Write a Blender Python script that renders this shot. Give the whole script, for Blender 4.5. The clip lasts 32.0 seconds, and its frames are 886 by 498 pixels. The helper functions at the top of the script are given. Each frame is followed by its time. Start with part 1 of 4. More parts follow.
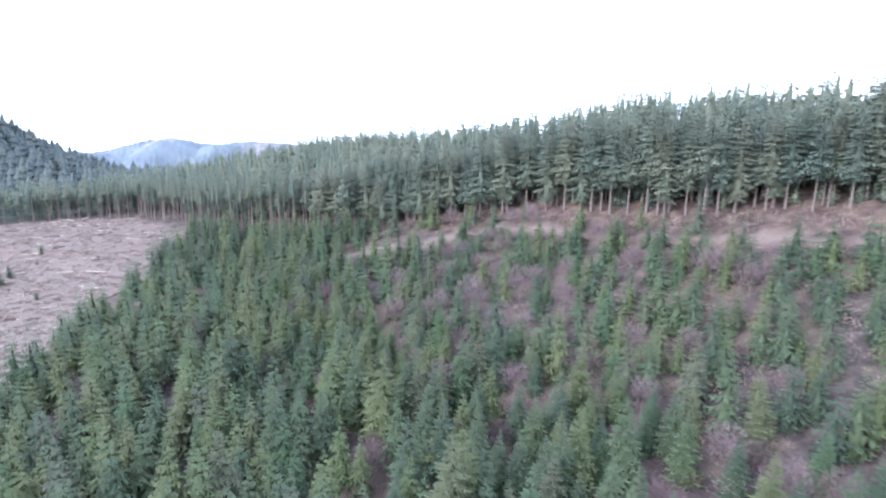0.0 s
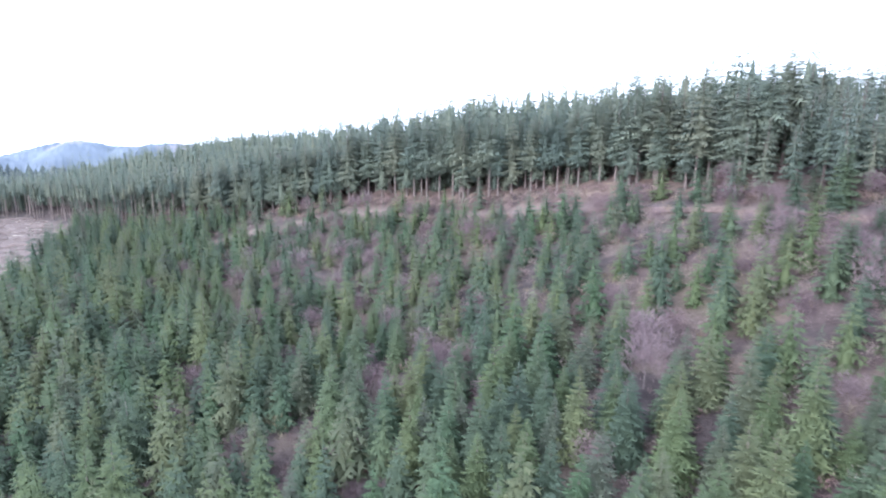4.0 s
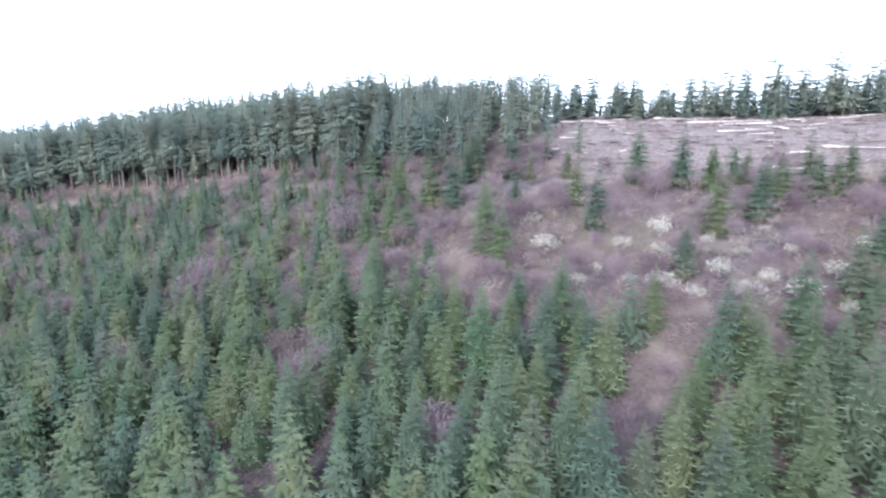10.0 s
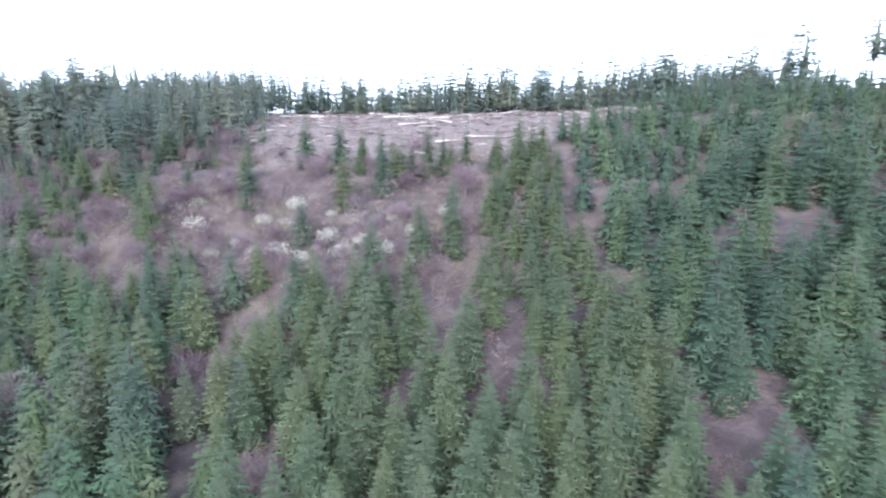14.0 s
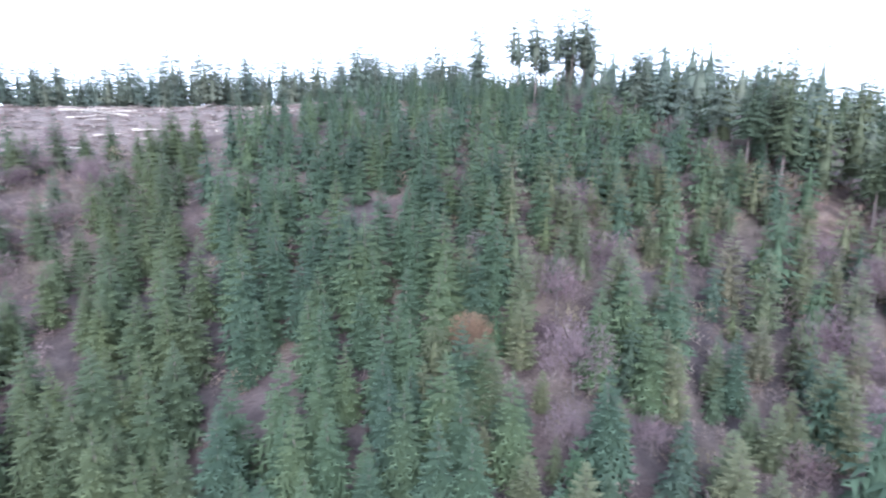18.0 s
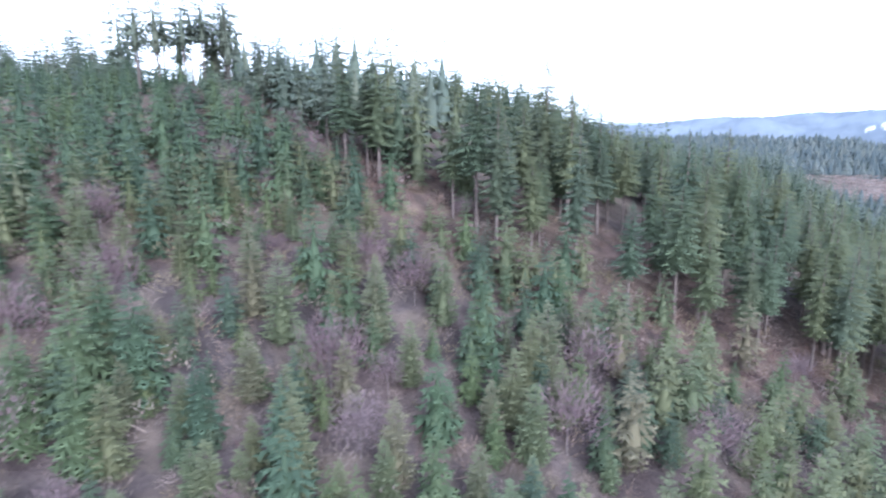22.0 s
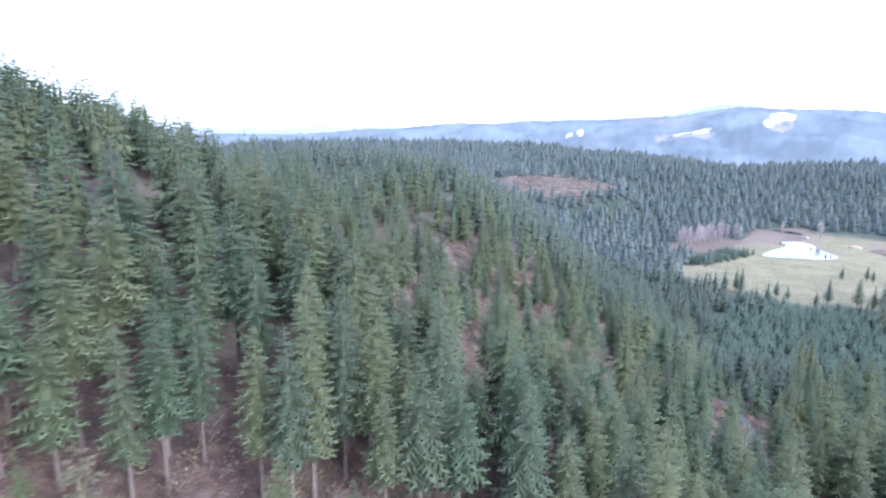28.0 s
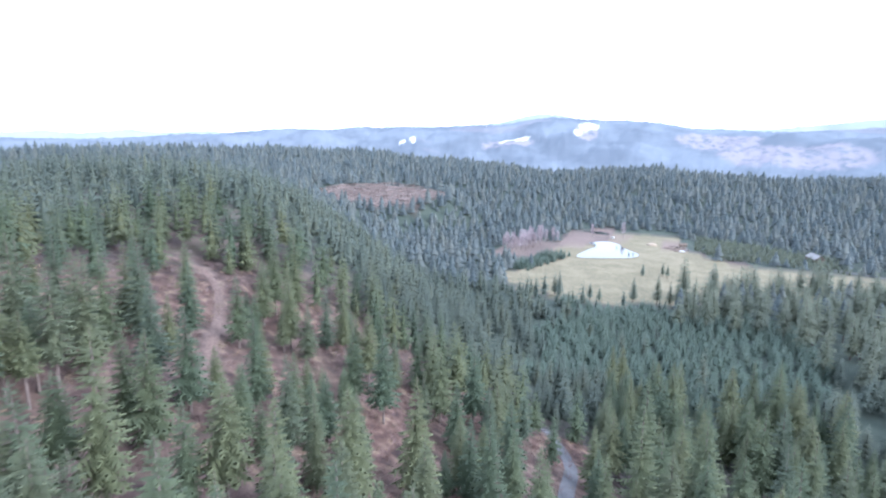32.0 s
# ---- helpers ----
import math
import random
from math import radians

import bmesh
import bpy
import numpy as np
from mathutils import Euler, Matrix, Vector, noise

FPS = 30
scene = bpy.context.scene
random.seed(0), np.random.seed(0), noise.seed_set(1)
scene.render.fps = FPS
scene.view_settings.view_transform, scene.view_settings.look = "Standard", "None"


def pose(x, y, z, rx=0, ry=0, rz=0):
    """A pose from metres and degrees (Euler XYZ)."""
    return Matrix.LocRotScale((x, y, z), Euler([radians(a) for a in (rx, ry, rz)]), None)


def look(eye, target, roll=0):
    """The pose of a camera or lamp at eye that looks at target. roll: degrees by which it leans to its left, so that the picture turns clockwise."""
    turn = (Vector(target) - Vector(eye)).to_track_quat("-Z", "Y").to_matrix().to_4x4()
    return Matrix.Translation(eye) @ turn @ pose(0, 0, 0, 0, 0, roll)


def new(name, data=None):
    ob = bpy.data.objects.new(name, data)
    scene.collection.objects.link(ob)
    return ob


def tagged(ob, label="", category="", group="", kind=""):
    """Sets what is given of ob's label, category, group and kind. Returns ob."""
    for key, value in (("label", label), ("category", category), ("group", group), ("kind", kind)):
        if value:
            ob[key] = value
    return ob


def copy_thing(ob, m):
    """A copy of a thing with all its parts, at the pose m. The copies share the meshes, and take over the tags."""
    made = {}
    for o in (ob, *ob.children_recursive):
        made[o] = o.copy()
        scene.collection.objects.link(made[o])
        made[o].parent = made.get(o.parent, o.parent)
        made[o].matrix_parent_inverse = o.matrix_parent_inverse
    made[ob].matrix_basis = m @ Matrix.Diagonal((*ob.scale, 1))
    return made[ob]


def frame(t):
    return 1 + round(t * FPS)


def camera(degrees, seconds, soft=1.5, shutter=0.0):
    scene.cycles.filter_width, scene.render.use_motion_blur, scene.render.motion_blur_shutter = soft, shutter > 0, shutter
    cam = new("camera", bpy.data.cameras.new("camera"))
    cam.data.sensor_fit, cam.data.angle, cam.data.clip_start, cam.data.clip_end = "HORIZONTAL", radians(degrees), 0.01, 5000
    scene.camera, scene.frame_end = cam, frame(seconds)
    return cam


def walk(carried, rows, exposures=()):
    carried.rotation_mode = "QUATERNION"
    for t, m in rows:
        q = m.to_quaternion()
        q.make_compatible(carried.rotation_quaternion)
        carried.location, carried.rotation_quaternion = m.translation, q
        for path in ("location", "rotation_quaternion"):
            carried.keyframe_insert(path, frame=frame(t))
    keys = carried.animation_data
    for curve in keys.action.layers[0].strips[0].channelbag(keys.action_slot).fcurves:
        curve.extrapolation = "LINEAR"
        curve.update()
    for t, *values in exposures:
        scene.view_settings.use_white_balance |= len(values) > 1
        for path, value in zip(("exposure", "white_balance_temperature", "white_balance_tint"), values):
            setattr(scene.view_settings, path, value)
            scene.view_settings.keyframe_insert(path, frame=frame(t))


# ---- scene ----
cam = camera(76.9, 32.0, soft=2.15, shutter=0.6)
PATH = [
    (0, (-3.778, 1.592, 96.004), (-3.772, 3.55, 95.593), 1.1),
    (0.5, (-0.474, -2.768, 96.015), (-0.424, -0.81, 95.606), 1.0),
    (1, (2.784, -7.108, 96.031), (2.87, -5.152, 95.623), 0.8),
    (1.5, (5.992, -11.454, 96.036), (6.108, -9.499, 95.629), 0.8),
    (2, (9.191, -15.753, 96.034), (9.359, -13.802, 95.628), 0.7),
    (2.5, (12.478, -19.86, 96.077), (12.666, -17.911, 95.671), 0.6),
    (3, (16.011, -24.046, 96.155), (16.228, -22.1, 95.749), 0.7),
    (3.5, (19.83, -28.268, 96.28), (20.058, -26.323, 95.872), 0.5),
    (5.5, (36.213, -44.962, 97.538), (36.513, -43.029, 97.119), 0.9),
    (6, (39.71, -48.906, 97.62), (40.052, -46.981, 97.201), 0.7),
    (6.5, (42.759, -52.668, 97.618), (43.142, -50.75, 97.201), 0.8),
    (7, (45.586, -56.516, 97.602), (46.015, -54.607, 97.187), 0.7),
    (7.5, (48.45, -60.329, 97.58), (48.907, -58.427, 97.163), 0.6),
    (8, (51.334, -64.176, 97.559), (51.85, -62.29, 97.138), 0.5),
    (8.5, (54.148, -68.146, 97.573), (54.736, -66.281, 97.152), 0.4),
    (9, (56.996, -72.143, 97.569), (57.651, -70.301, 97.145), 0.4),
    (9.5, (59.911, -76.056, 97.516), (60.634, -74.24, 97.091), 0.3),
    (10, (62.833, -79.794, 97.392), (63.632, -78.01, 96.967), 0.3),
    (10.5, (65.815, -83.379, 97.187), (66.662, -81.618, 96.763), 0.3),
    (11, (68.728, -86.911, 96.938), (69.631, -85.177, 96.515), 0.3),
    (11.5, (71.592, -90.44, 96.686), (72.554, -88.738, 96.264), 0.3),
    (12, (74.395, -93.89, 96.465), (75.416, -92.223, 96.044), 0.3),
    (12.5, (77.174, -97.277, 96.276), (78.252, -95.646, 95.855), 0.3),
    (13, (79.901, -100.749, 96.11), (81.041, -99.16, 95.69), 0.3),
    (13.5, (82.584, -104.235, 96.001), (83.791, -102.697, 95.579), 0.4),
    (14, (85.334, -107.734, 95.885), (86.599, -106.243, 95.463), 0.4),
    (14.5, (88.172, -111.279, 95.791), (89.49, -109.834, 95.369), 0.4),
    (16.5, (99.593, -125.899, 94.931), (101.093, -124.643, 94.517), 0.6),
    (17, (102.491, -129.387, 94.809), (104.028, -128.176, 94.396), 0.5),
    (17.5, (105.372, -132.918, 94.697), (106.953, -131.764, 94.284), 0.6),
    (18, (108.174, -136.524, 94.623), (109.807, -135.448, 94.208), 0.5),
    (18.5, (111.001, -140.11, 94.479), (112.678, -139.101, 94.065), 0.3),
    (19, (113.79, -143.584, 94.301), (115.499, -142.631, 93.886), 0.2),
    (19.5, (116.512, -146.83, 94.114), (118.258, -145.947, 93.7), 0.2),
    (20, (119.22, -150.0, 93.923), (121.009, -149.208, 93.51), 0.3),
    (20.5, (121.994, -153.273, 93.743), (123.824, -152.58, 93.331), 0.2),
    (21, (124.769, -156.414, 93.56), (126.629, -155.804, 93.15), -0.0),
    (21.5, (127.712, -159.63, 93.376), (129.598, -159.102, 92.97), -0.4),
    (22, (130.525, -162.873, 93.282), (132.433, -162.43, 92.874), -0.3),
    (22.5, (133.238, -166.186, 93.296), (135.162, -165.824, 92.888), -0.1),
    (23, (136.006, -169.514, 93.398), (137.942, -169.223, 92.989), -0.1),
    (23.5, (138.935, -172.962, 93.454), (140.878, -172.727, 93.043), -0.2),
    (24, (141.786, -176.371, 93.408), (143.737, -176.201, 92.998), -0.2),
    (24.5, (144.54, -179.741, 93.324), (146.496, -179.641, 92.919), -0.2),
    (25, (147.467, -183.178, 93.247), (149.425, -183.154, 92.843), -0.2),
    (25.5, (150.532, -186.66, 93.233), (152.491, -186.704, 92.831), -0.0),
    (26, (153.627, -190.169, 93.269), (155.584, -190.275, 92.867), 0.1),
    (26.5, (156.648, -193.787, 93.32), (158.601, -193.956, 92.923), 0.0),
    (28.5, (168.78, -209.221, 93.722), (170.692, -209.656, 93.325), 0.5),
    (29, (171.974, -212.546, 93.807), (173.87, -213.046, 93.414), 0.5),
    (29.5, (175.226, -215.562, 93.914), (177.102, -216.131, 93.524), 0.5),
    (30, (178.469, -218.365, 94.026), (180.322, -219.012, 93.638), 0.6),
    (30.5, (181.619, -221.093, 94.1), (183.445, -221.811, 93.716), 0.7),
    (31, (184.605, -223.879, 94.141), (186.407, -224.66, 93.761), 0.8),
    (31.5, (187.457, -226.683, 94.163), (189.235, -227.52, 93.788), 0.7),
    (32, (190.209, -229.47, 94.169), (191.957, -230.369, 93.798), 0.7),
]
walk(cam, [(t, look(eye, target, roll)) for t, eye, target, roll in PATH], [(0, 1.68, 5550, 13), (12, 1.63, 5450, 13), (20, 1.56, 5350, 13), (26, 1.6, 5350, 13), (32, 1.54, 5480, 13)])

# ---- light ----
world = bpy.data.worlds.new("sky")
scene.world = world
world.use_nodes = True
wn, wl = world.node_tree.nodes, world.node_tree.links
wn.clear()
SUN_EL, SUN_AZ = 24.0, 232.0
sky = wn.new("ShaderNodeTexSky")
sky.sky_type, sky.sun_disc = "NISHITA", False
sky.sun_elevation, sky.sun_rotation = radians(SUN_EL), radians(SUN_AZ)
sky.air_density, sky.dust_density, sky.ozone_density = 1.0, 4.0, 1.0
cloud = wn.new("ShaderNodeMix")
cloud.data_type = "RGBA"
cloud.inputs["Factor"].default_value = 0.72
cloud.inputs["B"].default_value = (12.4, 13.2, 14.2, 1)
wl.new(sky.outputs["Color"], cloud.inputs["A"])
back = wn.new("ShaderNodeBackground")
back.inputs["Strength"].default_value = 0.1
wl.new(cloud.outputs["Result"], back.inputs["Color"])
wl.new(back.outputs["Background"], wn.new("ShaderNodeOutputWorld").inputs["Surface"])
sun = new("sun", bpy.data.lights.new("sun", "SUN"))
sun.data.energy, sun.data.angle, sun.data.color = 2.2, radians(40), (1.0, 0.97, 0.93)
sun_way = Vector((math.sin(radians(SUN_AZ)) * math.cos(radians(SUN_EL)), math.cos(radians(SUN_AZ)) * math.cos(radians(SUN_EL)), math.sin(radians(SUN_EL))))
sun.matrix_world = look(sun_way * 300, (0, 0, 0))

# ---- the lie of the land: s runs along the flight, u uphill from it ----
DX, DY, NX, NY = 0.64, -0.768, 0.768, 0.64


def to_su(x, y):
    return DX * x + DY * y, NX * x + NY * y


def to_xy(s, u):
    return DX * s + NX * u, DY * s + NY * u


def ramp(v, knots, soften):
    """A smooth curve through a few knots (place, value)."""
    xs, ys = zip(*knots)
    return sum(np.interp(v + soften * k, xs, ys) for k in (-1, -0.6, -0.2, 0.2, 0.6, 1)) / 6


def smooth(v, a, b):
    w = np.clip((np.asarray(v, float) - a) / (b - a), 0, 1)
    return w * w * (3 - 2 * w)


def lumps(x, y, size, seed=0):
    """Cheap rolling noise between about -1 and 1."""
    total, rng = 0.0, np.random.RandomState(seed)
    for k in range(5):
        a, ph, f = rng.uniform(0, 6.28), rng.uniform(0, 6.28), 6.28 / size * rng.uniform(0.6, 1.7)
        total = total + np.sin(f * (np.cos(a) * x + np.sin(a) * y) + ph)
    return total / 3.0


FLOOR = [(-3000, -160), (-1500, -60), (-650, -5), (-450, 36), (-360, 52), (-300, 52), (-236, 51), (-100, 46), (0, 43), (100, 42), (190, 46), (250, 46), (275, 43), (330, 33),
         (400, 12), (480, 0), (600, -10), (800, -18), (1200, -18), (3000, -18)]
RISE = [(-900, -60), (-300, -32), (-100, -18), (-40, -9), (0, 0), (45, 18), (82, 37), (133, 55.5), (180, 58.5), (240, 60), (320, 55), (600, 30), (1200, 5)]
RIDGE = [(70, 66), (98, 64), (107, 60), (118, 50), (124, 32), (129, 16), (133, 26), (138, 36), (147, 25), (165, 20)]
STEEP = [(-1000, 0.25), (-400, 0.42), (-206, 0.62), (-114, 0.85), (-45, 0.92), (20, 1), (272, 1), (400, 0.82), (500, 1.3), (620, 1.2), (730, 1.1), (900, 0.9), (1400, 0.5)]
TOE = [(-400, 50), (-90, 49), (-55, 48), (-17, 30), (12, 24), (60, 10), (100, 5), (150, 12), (190, -5), (300, -8), (420, 4), (500, 52), (620, 125), (730, 225), (820, 270), (1000, 340), (1500, 700)]


def height(x, y):
    s, u = to_su(x, y)
    rise = ramp(u - ramp(s, TOE, 20), RISE, 10)
    z = ramp(s, FLOOR, 25) + ramp(s, STEEP, 30) * np.where(rise > 0, rise, rise * smooth(s, 640, 430))
    near = smooth(np.hypot(s - 150, u), 700, 300)
    z = z + 0.5 * lumps(x, y, 23, 1) * near + 0.25 * lumps(x, y, 9, 2) * near
    # wooded knoll behind the harvested ground
    z = z + 136 * np.exp(-(((x + 470) / 150) ** 2 + ((y - 450) / 150) ** 2))
    # low wooded ridge beyond the meadow, its crest by bearing
    r = np.hypot(s - 298, u)
    bearing = np.degrees(np.arctan2(x - 190, y + 229))
    ahead = smooth(s, 650, 950) * smooth(r, 740, 1250)
    z = z * (1 - ahead) + ahead * (ramp(bearing, RIDGE, 1.5) + 7 * lumps(x, y, 480, 3) + 6 * lumps(x, y, 190, 4))
    z = z - ahead * smooth(r, 1350, 1900) * 60
    along, across = 0.87 * (s - 985) + 0.49 * (u - 390), -0.49 * (s - 985) + 0.87 * (u - 390)
    w = smooth(np.hypot(along / 62, across / 92), 1.9, 1.0)
    z = z * (1 - w) + (24 + 0.17 * along) * w
    return z


# ---- what grows where ----
FOREST_EDGE = [(-350, -60), (-338, 10), (-322, 36), (-300, 52), (-270, 62), (-236, 66), (-170, 98), (-114, 122), (-45, 131), (0, 126), (12, 128)]
RIDGE_EDGE = [(205, 152), (222, 122), (233, 92), (241, 75), (249, 67), (257, 60), (270, 50), (284, 40), (306, 24), (330, -6)]


def is_cut(s, u):
    """Harvested ground at the saddle."""
    return (s < -100) & (s > -345) & (u < np.interp(s, [-260, -227, -207, -179, -158, -130, -100], [58, 60, 41, 22, 4, -15, -40])) & (u > -160) & (u < np.interp(s, *zip(*FOREST_EDGE)) + 2)


def is_top_cut(s, u):
    """Harvested top of the hill."""
    return (s > 78 - (u - 100) * 0.45) & (s < 205) & (u > np.interp(s, [48, 80, 125, 150, 205], [112, 111, 116, 136, 158])) & (u < 235)


def is_brush(s, u):
    return (s > 8) & (s < 128) & (u > np.interp(s, [8, 25, 40, 57, 110, 128], [108, 96, 79, 69, 71, 88])) & (u < np.interp(s, [-10, 48, 128], [122, 118, 108]))


def is_bench(s, u):
    """The strip in front of the tall forest, with a dirt track."""
    e = np.interp(s, *zip(*FOREST_EDGE))
    return (s < 12) & (s > -150) & (u > e - 8 - 3 * np.sin(s / 11)) & (u < e)


def is_meadow(s, u):
    near_side = np.interp(u, [-180, -60, 20, 75, 130], [800, 730, 690, 684, 712]) + 5 * np.sin(u / 9.0)
    return (s > near_side) & (s < np.interp(u, [-200, -100, -40, -18, 30, 110], [880, 902, 908, 960, 1000, 885])) & (u < np.interp(s, [690, 720, 765, 800, 850, 900, 985], [95, 125, 140, 120, 118, 100, 90])) & (u > -190) | ((s > 900) & (s < 1070) & (u > -5) & (u < 75)) | ((s > 830) & (s < 960) & (u > 80) & (u < 122))


def is_far_cut(s, u):
    a, b = 0.87 * (s - 985) + 0.49 * (u - 390), -0.49 * (s - 985) + 0.87 * (u - 390)
    return (a / 62) ** 2 + (b / 92) ** 2 < 1 + 0.15 * np.sin(s / 13.0) * np.sin(u / 17.0)


def is_yard(s, u):
    """Bare yard by the pond, and the bare pond banks."""
    return (((s - 985) / 32) ** 2 + ((u + 6) / 24) ** 2 < 1) | (((s - 965) / 45) ** 2 + ((u - 108) / 20) ** 2 < 1)


def is_scrub(s, u):
    """Low pale-green growth behind the meadow."""
    return (s > np.interp(u, [-150, -100, -40, -20], [890, 908, 914, 965])) & (s < np.interp(u, [-150, -80, -20], [960, 1020, 1050])) & (u > -150) & (u < -20)


def is_banks(s, u):
    """Brown open ground behind the pond and under the poplars."""
    return (((s - 1005) / 70) ** 2 + ((u - 92) / 42) ** 2 < 1) | ((s > 846) & (s < 950) & (u > 118) & (u < 178))


def is_open_red(s, u):
    """Reddish bracken openings on the far shoulder."""
    return (((s - 388) / 34) ** 2 + ((u - 110) / 13) ** 2 < 1) | (((s - 418) / 12) ** 2 + ((u - 94) / 9) ** 2 < 1) | (off_line(s, u, [(384, 76), (387, 52), (418, 61)]) < 6.5) | (((s - 448) / 17) ** 2 + ((u - 24) / 9) ** 2 < 1)


ROAD = [(372, -6), (384, 5), (396, 12.5), (410, 17.5), (426, 18.5), (440, 20), (455, 27), (470, 40)]
TRACK = [(-150, 84), (-114, 112), (-45, 120), (0, 115), (34, 111), (64, 107), (95, 104)]
SHOULDER_TRACK = [(366, 74), (377, 83), (386, 91), (406, 108), (417, 121), (420, 133), (412, 146)]


def off_line(s, u, line):
    """Distance from a line of plan points."""
    best = np.full(np.shape(s), 1e9)
    for (s0, u0), (s1, u1) in zip(line, line[1:]):
        k = np.clip(((s - s0) * (s1 - s0) + (u - u0) * (u1 - u0)) / ((s1 - s0) ** 2 + (u1 - u0) ** 2), 0, 1)
        best = np.minimum(best, np.hypot(s - s0 - k * (s1 - s0), u - u0 - k * (u1 - u0)))
    return best

# ---- materials ----
def material(name, rough=0.85):
    m = bpy.data.materials.new(name)
    m.use_nodes = True
    b = m.node_tree.nodes["Principled BSDF"]
    b.inputs["Roughness"].default_value = rough
    b.inputs["Specular IOR Level"].default_value = 0.25
    return m, m.node_tree.nodes, m.node_tree.links, b


def noise_node(nodes, links, scale, detail=4, where="Object"):
    co = nodes.new("ShaderNodeTexCoord")
    n = nodes.new("ShaderNodeTexNoise")
    n.inputs["Scale"].default_value, n.inputs["Detail"].default_value = scale, detail
    links.new(co.outputs[where], n.inputs["Vector"])
    return n


def ramp_node(nodes, links, source, stops):
    r = nodes.new("ShaderNodeValToRGB")
    els = r.color_ramp.elements
    while len(els) < len(stops):
        els.new(0.5)
    for e, (p, c) in zip(els, stops):
        e.position, e.color = p, (*c, 1)
    links.new(source, r.inputs["Fac"])
    return r.outputs["Color"]


def mix_node(nodes, links, fac, a, b, how="MIX"):
    m = nodes.new("ShaderNodeMix")
    m.data_type, m.blend_type = "RGBA", how
    for key, v in (("Factor", fac), ("A", a), ("B", b)):
        if isinstance(v, (int, float)):
            m.inputs[key].default_value = v
        elif isinstance(v, tuple):
            m.inputs[key].default_value = (*v, 1)
        else:
            links.new(v, m.inputs[key])
    return m.outputs["Result"]


def bump(nodes, links, shader, height_socket, strength, distance):
    b = nodes.new("ShaderNodeBump")
    b.inputs["Strength"].default_value, b.inputs["Distance"].default_value = strength, distance
    links.new(height_socket, b.inputs["Height"])
    links.new(b.outputs["Normal"], shader.inputs["Normal"])


def foliage(name, stops, through_light=0.16):
    """Needles: every tree takes a tone of its own, every spray a little more."""
    m, n, l, b = material(name, 0.75)
    tone = n.new("ShaderNodeAttribute")
    tone.attribute_name = "tone"
    info = n.new("ShaderNodeObjectInfo")
    geo = n.new("ShaderNodeNewGeometry")
    a = n.new("ShaderNodeMath")
    a.operation = "ADD"
    l.new(tone.outputs["Fac"], a.inputs[0])
    l.new(info.outputs["Random"], a.inputs[1])
    f = n.new("ShaderNodeMath")
    f.operation = "FRACT"
    l.new(a.outputs[0], f.inputs[0])
    col = ramp_node(n, l, f.outputs[0], stops)
    spray = ramp_node(n, l, geo.outputs["Random Per Island"], [(0.0, (0.90, 0.91, 0.92)), (0.6, (1.0, 1.0, 1.0)), (1.0, (1.10, 1.09, 1.05))])
    col = mix_node(n, l, 1.0, col, spray, "MULTIPLY")
    l.new(col, b.inputs["Base Color"])
    tr = n.new("ShaderNodeBsdfTranslucent")
    l.new(col, tr.inputs["Color"])
    mx = n.new("ShaderNodeMixShader")
    mx.inputs[0].default_value = through_light
    l.new(b.outputs[0], mx.inputs[1])
    l.new(tr.outputs[0], mx.inputs[2])
    l.new(mx.outputs[0], n["Material Output"].inputs["Surface"])
    return m


YOUNG = foliage("young_fir_needles", [(0.0, (0.053, 0.076, 0.052)), (0.2, (0.067, 0.091, 0.057)), (0.45, (0.079, 0.105, 0.050)), (0.65, (0.101, 0.114, 0.059)), (0.8, (0.073, 0.084, 0.062)), (0.9, (0.060, 0.096, 0.050)), (1.0, (0.056, 0.079, 0.057))])
LIGHT = foliage("pale_fir_needles", [(0.0, (0.074, 0.093, 0.052)), (0.4, (0.090, 0.109, 0.053)), (0.7, (0.065, 0.088, 0.048)), (1.0, (0.078, 0.096, 0.056))])
DARK = foliage("dense_fir_needles", [(0.0, (0.052, 0.080, 0.054)), (0.5, (0.067, 0.099, 0.057)), (0.85, (0.089, 0.117, 0.060)), (1.0, (0.056, 0.087, 0.057))])
TALL = foliage("tall_fir_needles", [(0.0, (0.088, 0.114, 0.096)), (0.25, (0.108, 0.132, 0.102)), (0.5, (0.139, 0.148, 0.108)), (0.75, (0.117, 0.136, 0.104)), (1.0, (0.092, 0.116, 0.098))])
PINE = foliage("pine_needles", [(0.0, (0.103, 0.119, 0.069)), (0.5, (0.127, 0.130, 0.073)), (0.8, (0.094, 0.119, 0.069)), (1.0, (0.140, 0.122, 0.083))])
# bluer and paler than the near firs: distance haze mixed into the needles
FAR_HAZE_GREEN = foliage("far_hazed_needles", [(0.0, (0.065, 0.085, 0.092)), (0.5, (0.081, 0.099, 0.103)), (1.0, (0.102, 0.113, 0.105))])
OLIVE = foliage("shoulder_fir_needles", [(0.0, (0.060, 0.085, 0.057)), (0.3, (0.076, 0.098, 0.058)), (0.65, (0.105, 0.117, 0.064)), (0.85, (0.084, 0.099, 0.062)), (1.0, (0.063, 0.085, 0.060))])
# some of the distance haze tinted in, between OLIVE and the far woods
MID_HAZE_GREEN = foliage("half_hazed_needles", [(0.0, (0.063, 0.082, 0.071)), (0.5, (0.078, 0.097, 0.079)), (0.8, (0.093, 0.107, 0.079)), (1.0, (0.068, 0.086, 0.074))])
PINE_GREY = foliage("meadow_pine_needles", [(0.0, (0.105, 0.125, 0.096)), (0.5, (0.125, 0.142, 0.101)), (1.0, (0.112, 0.130, 0.101))])
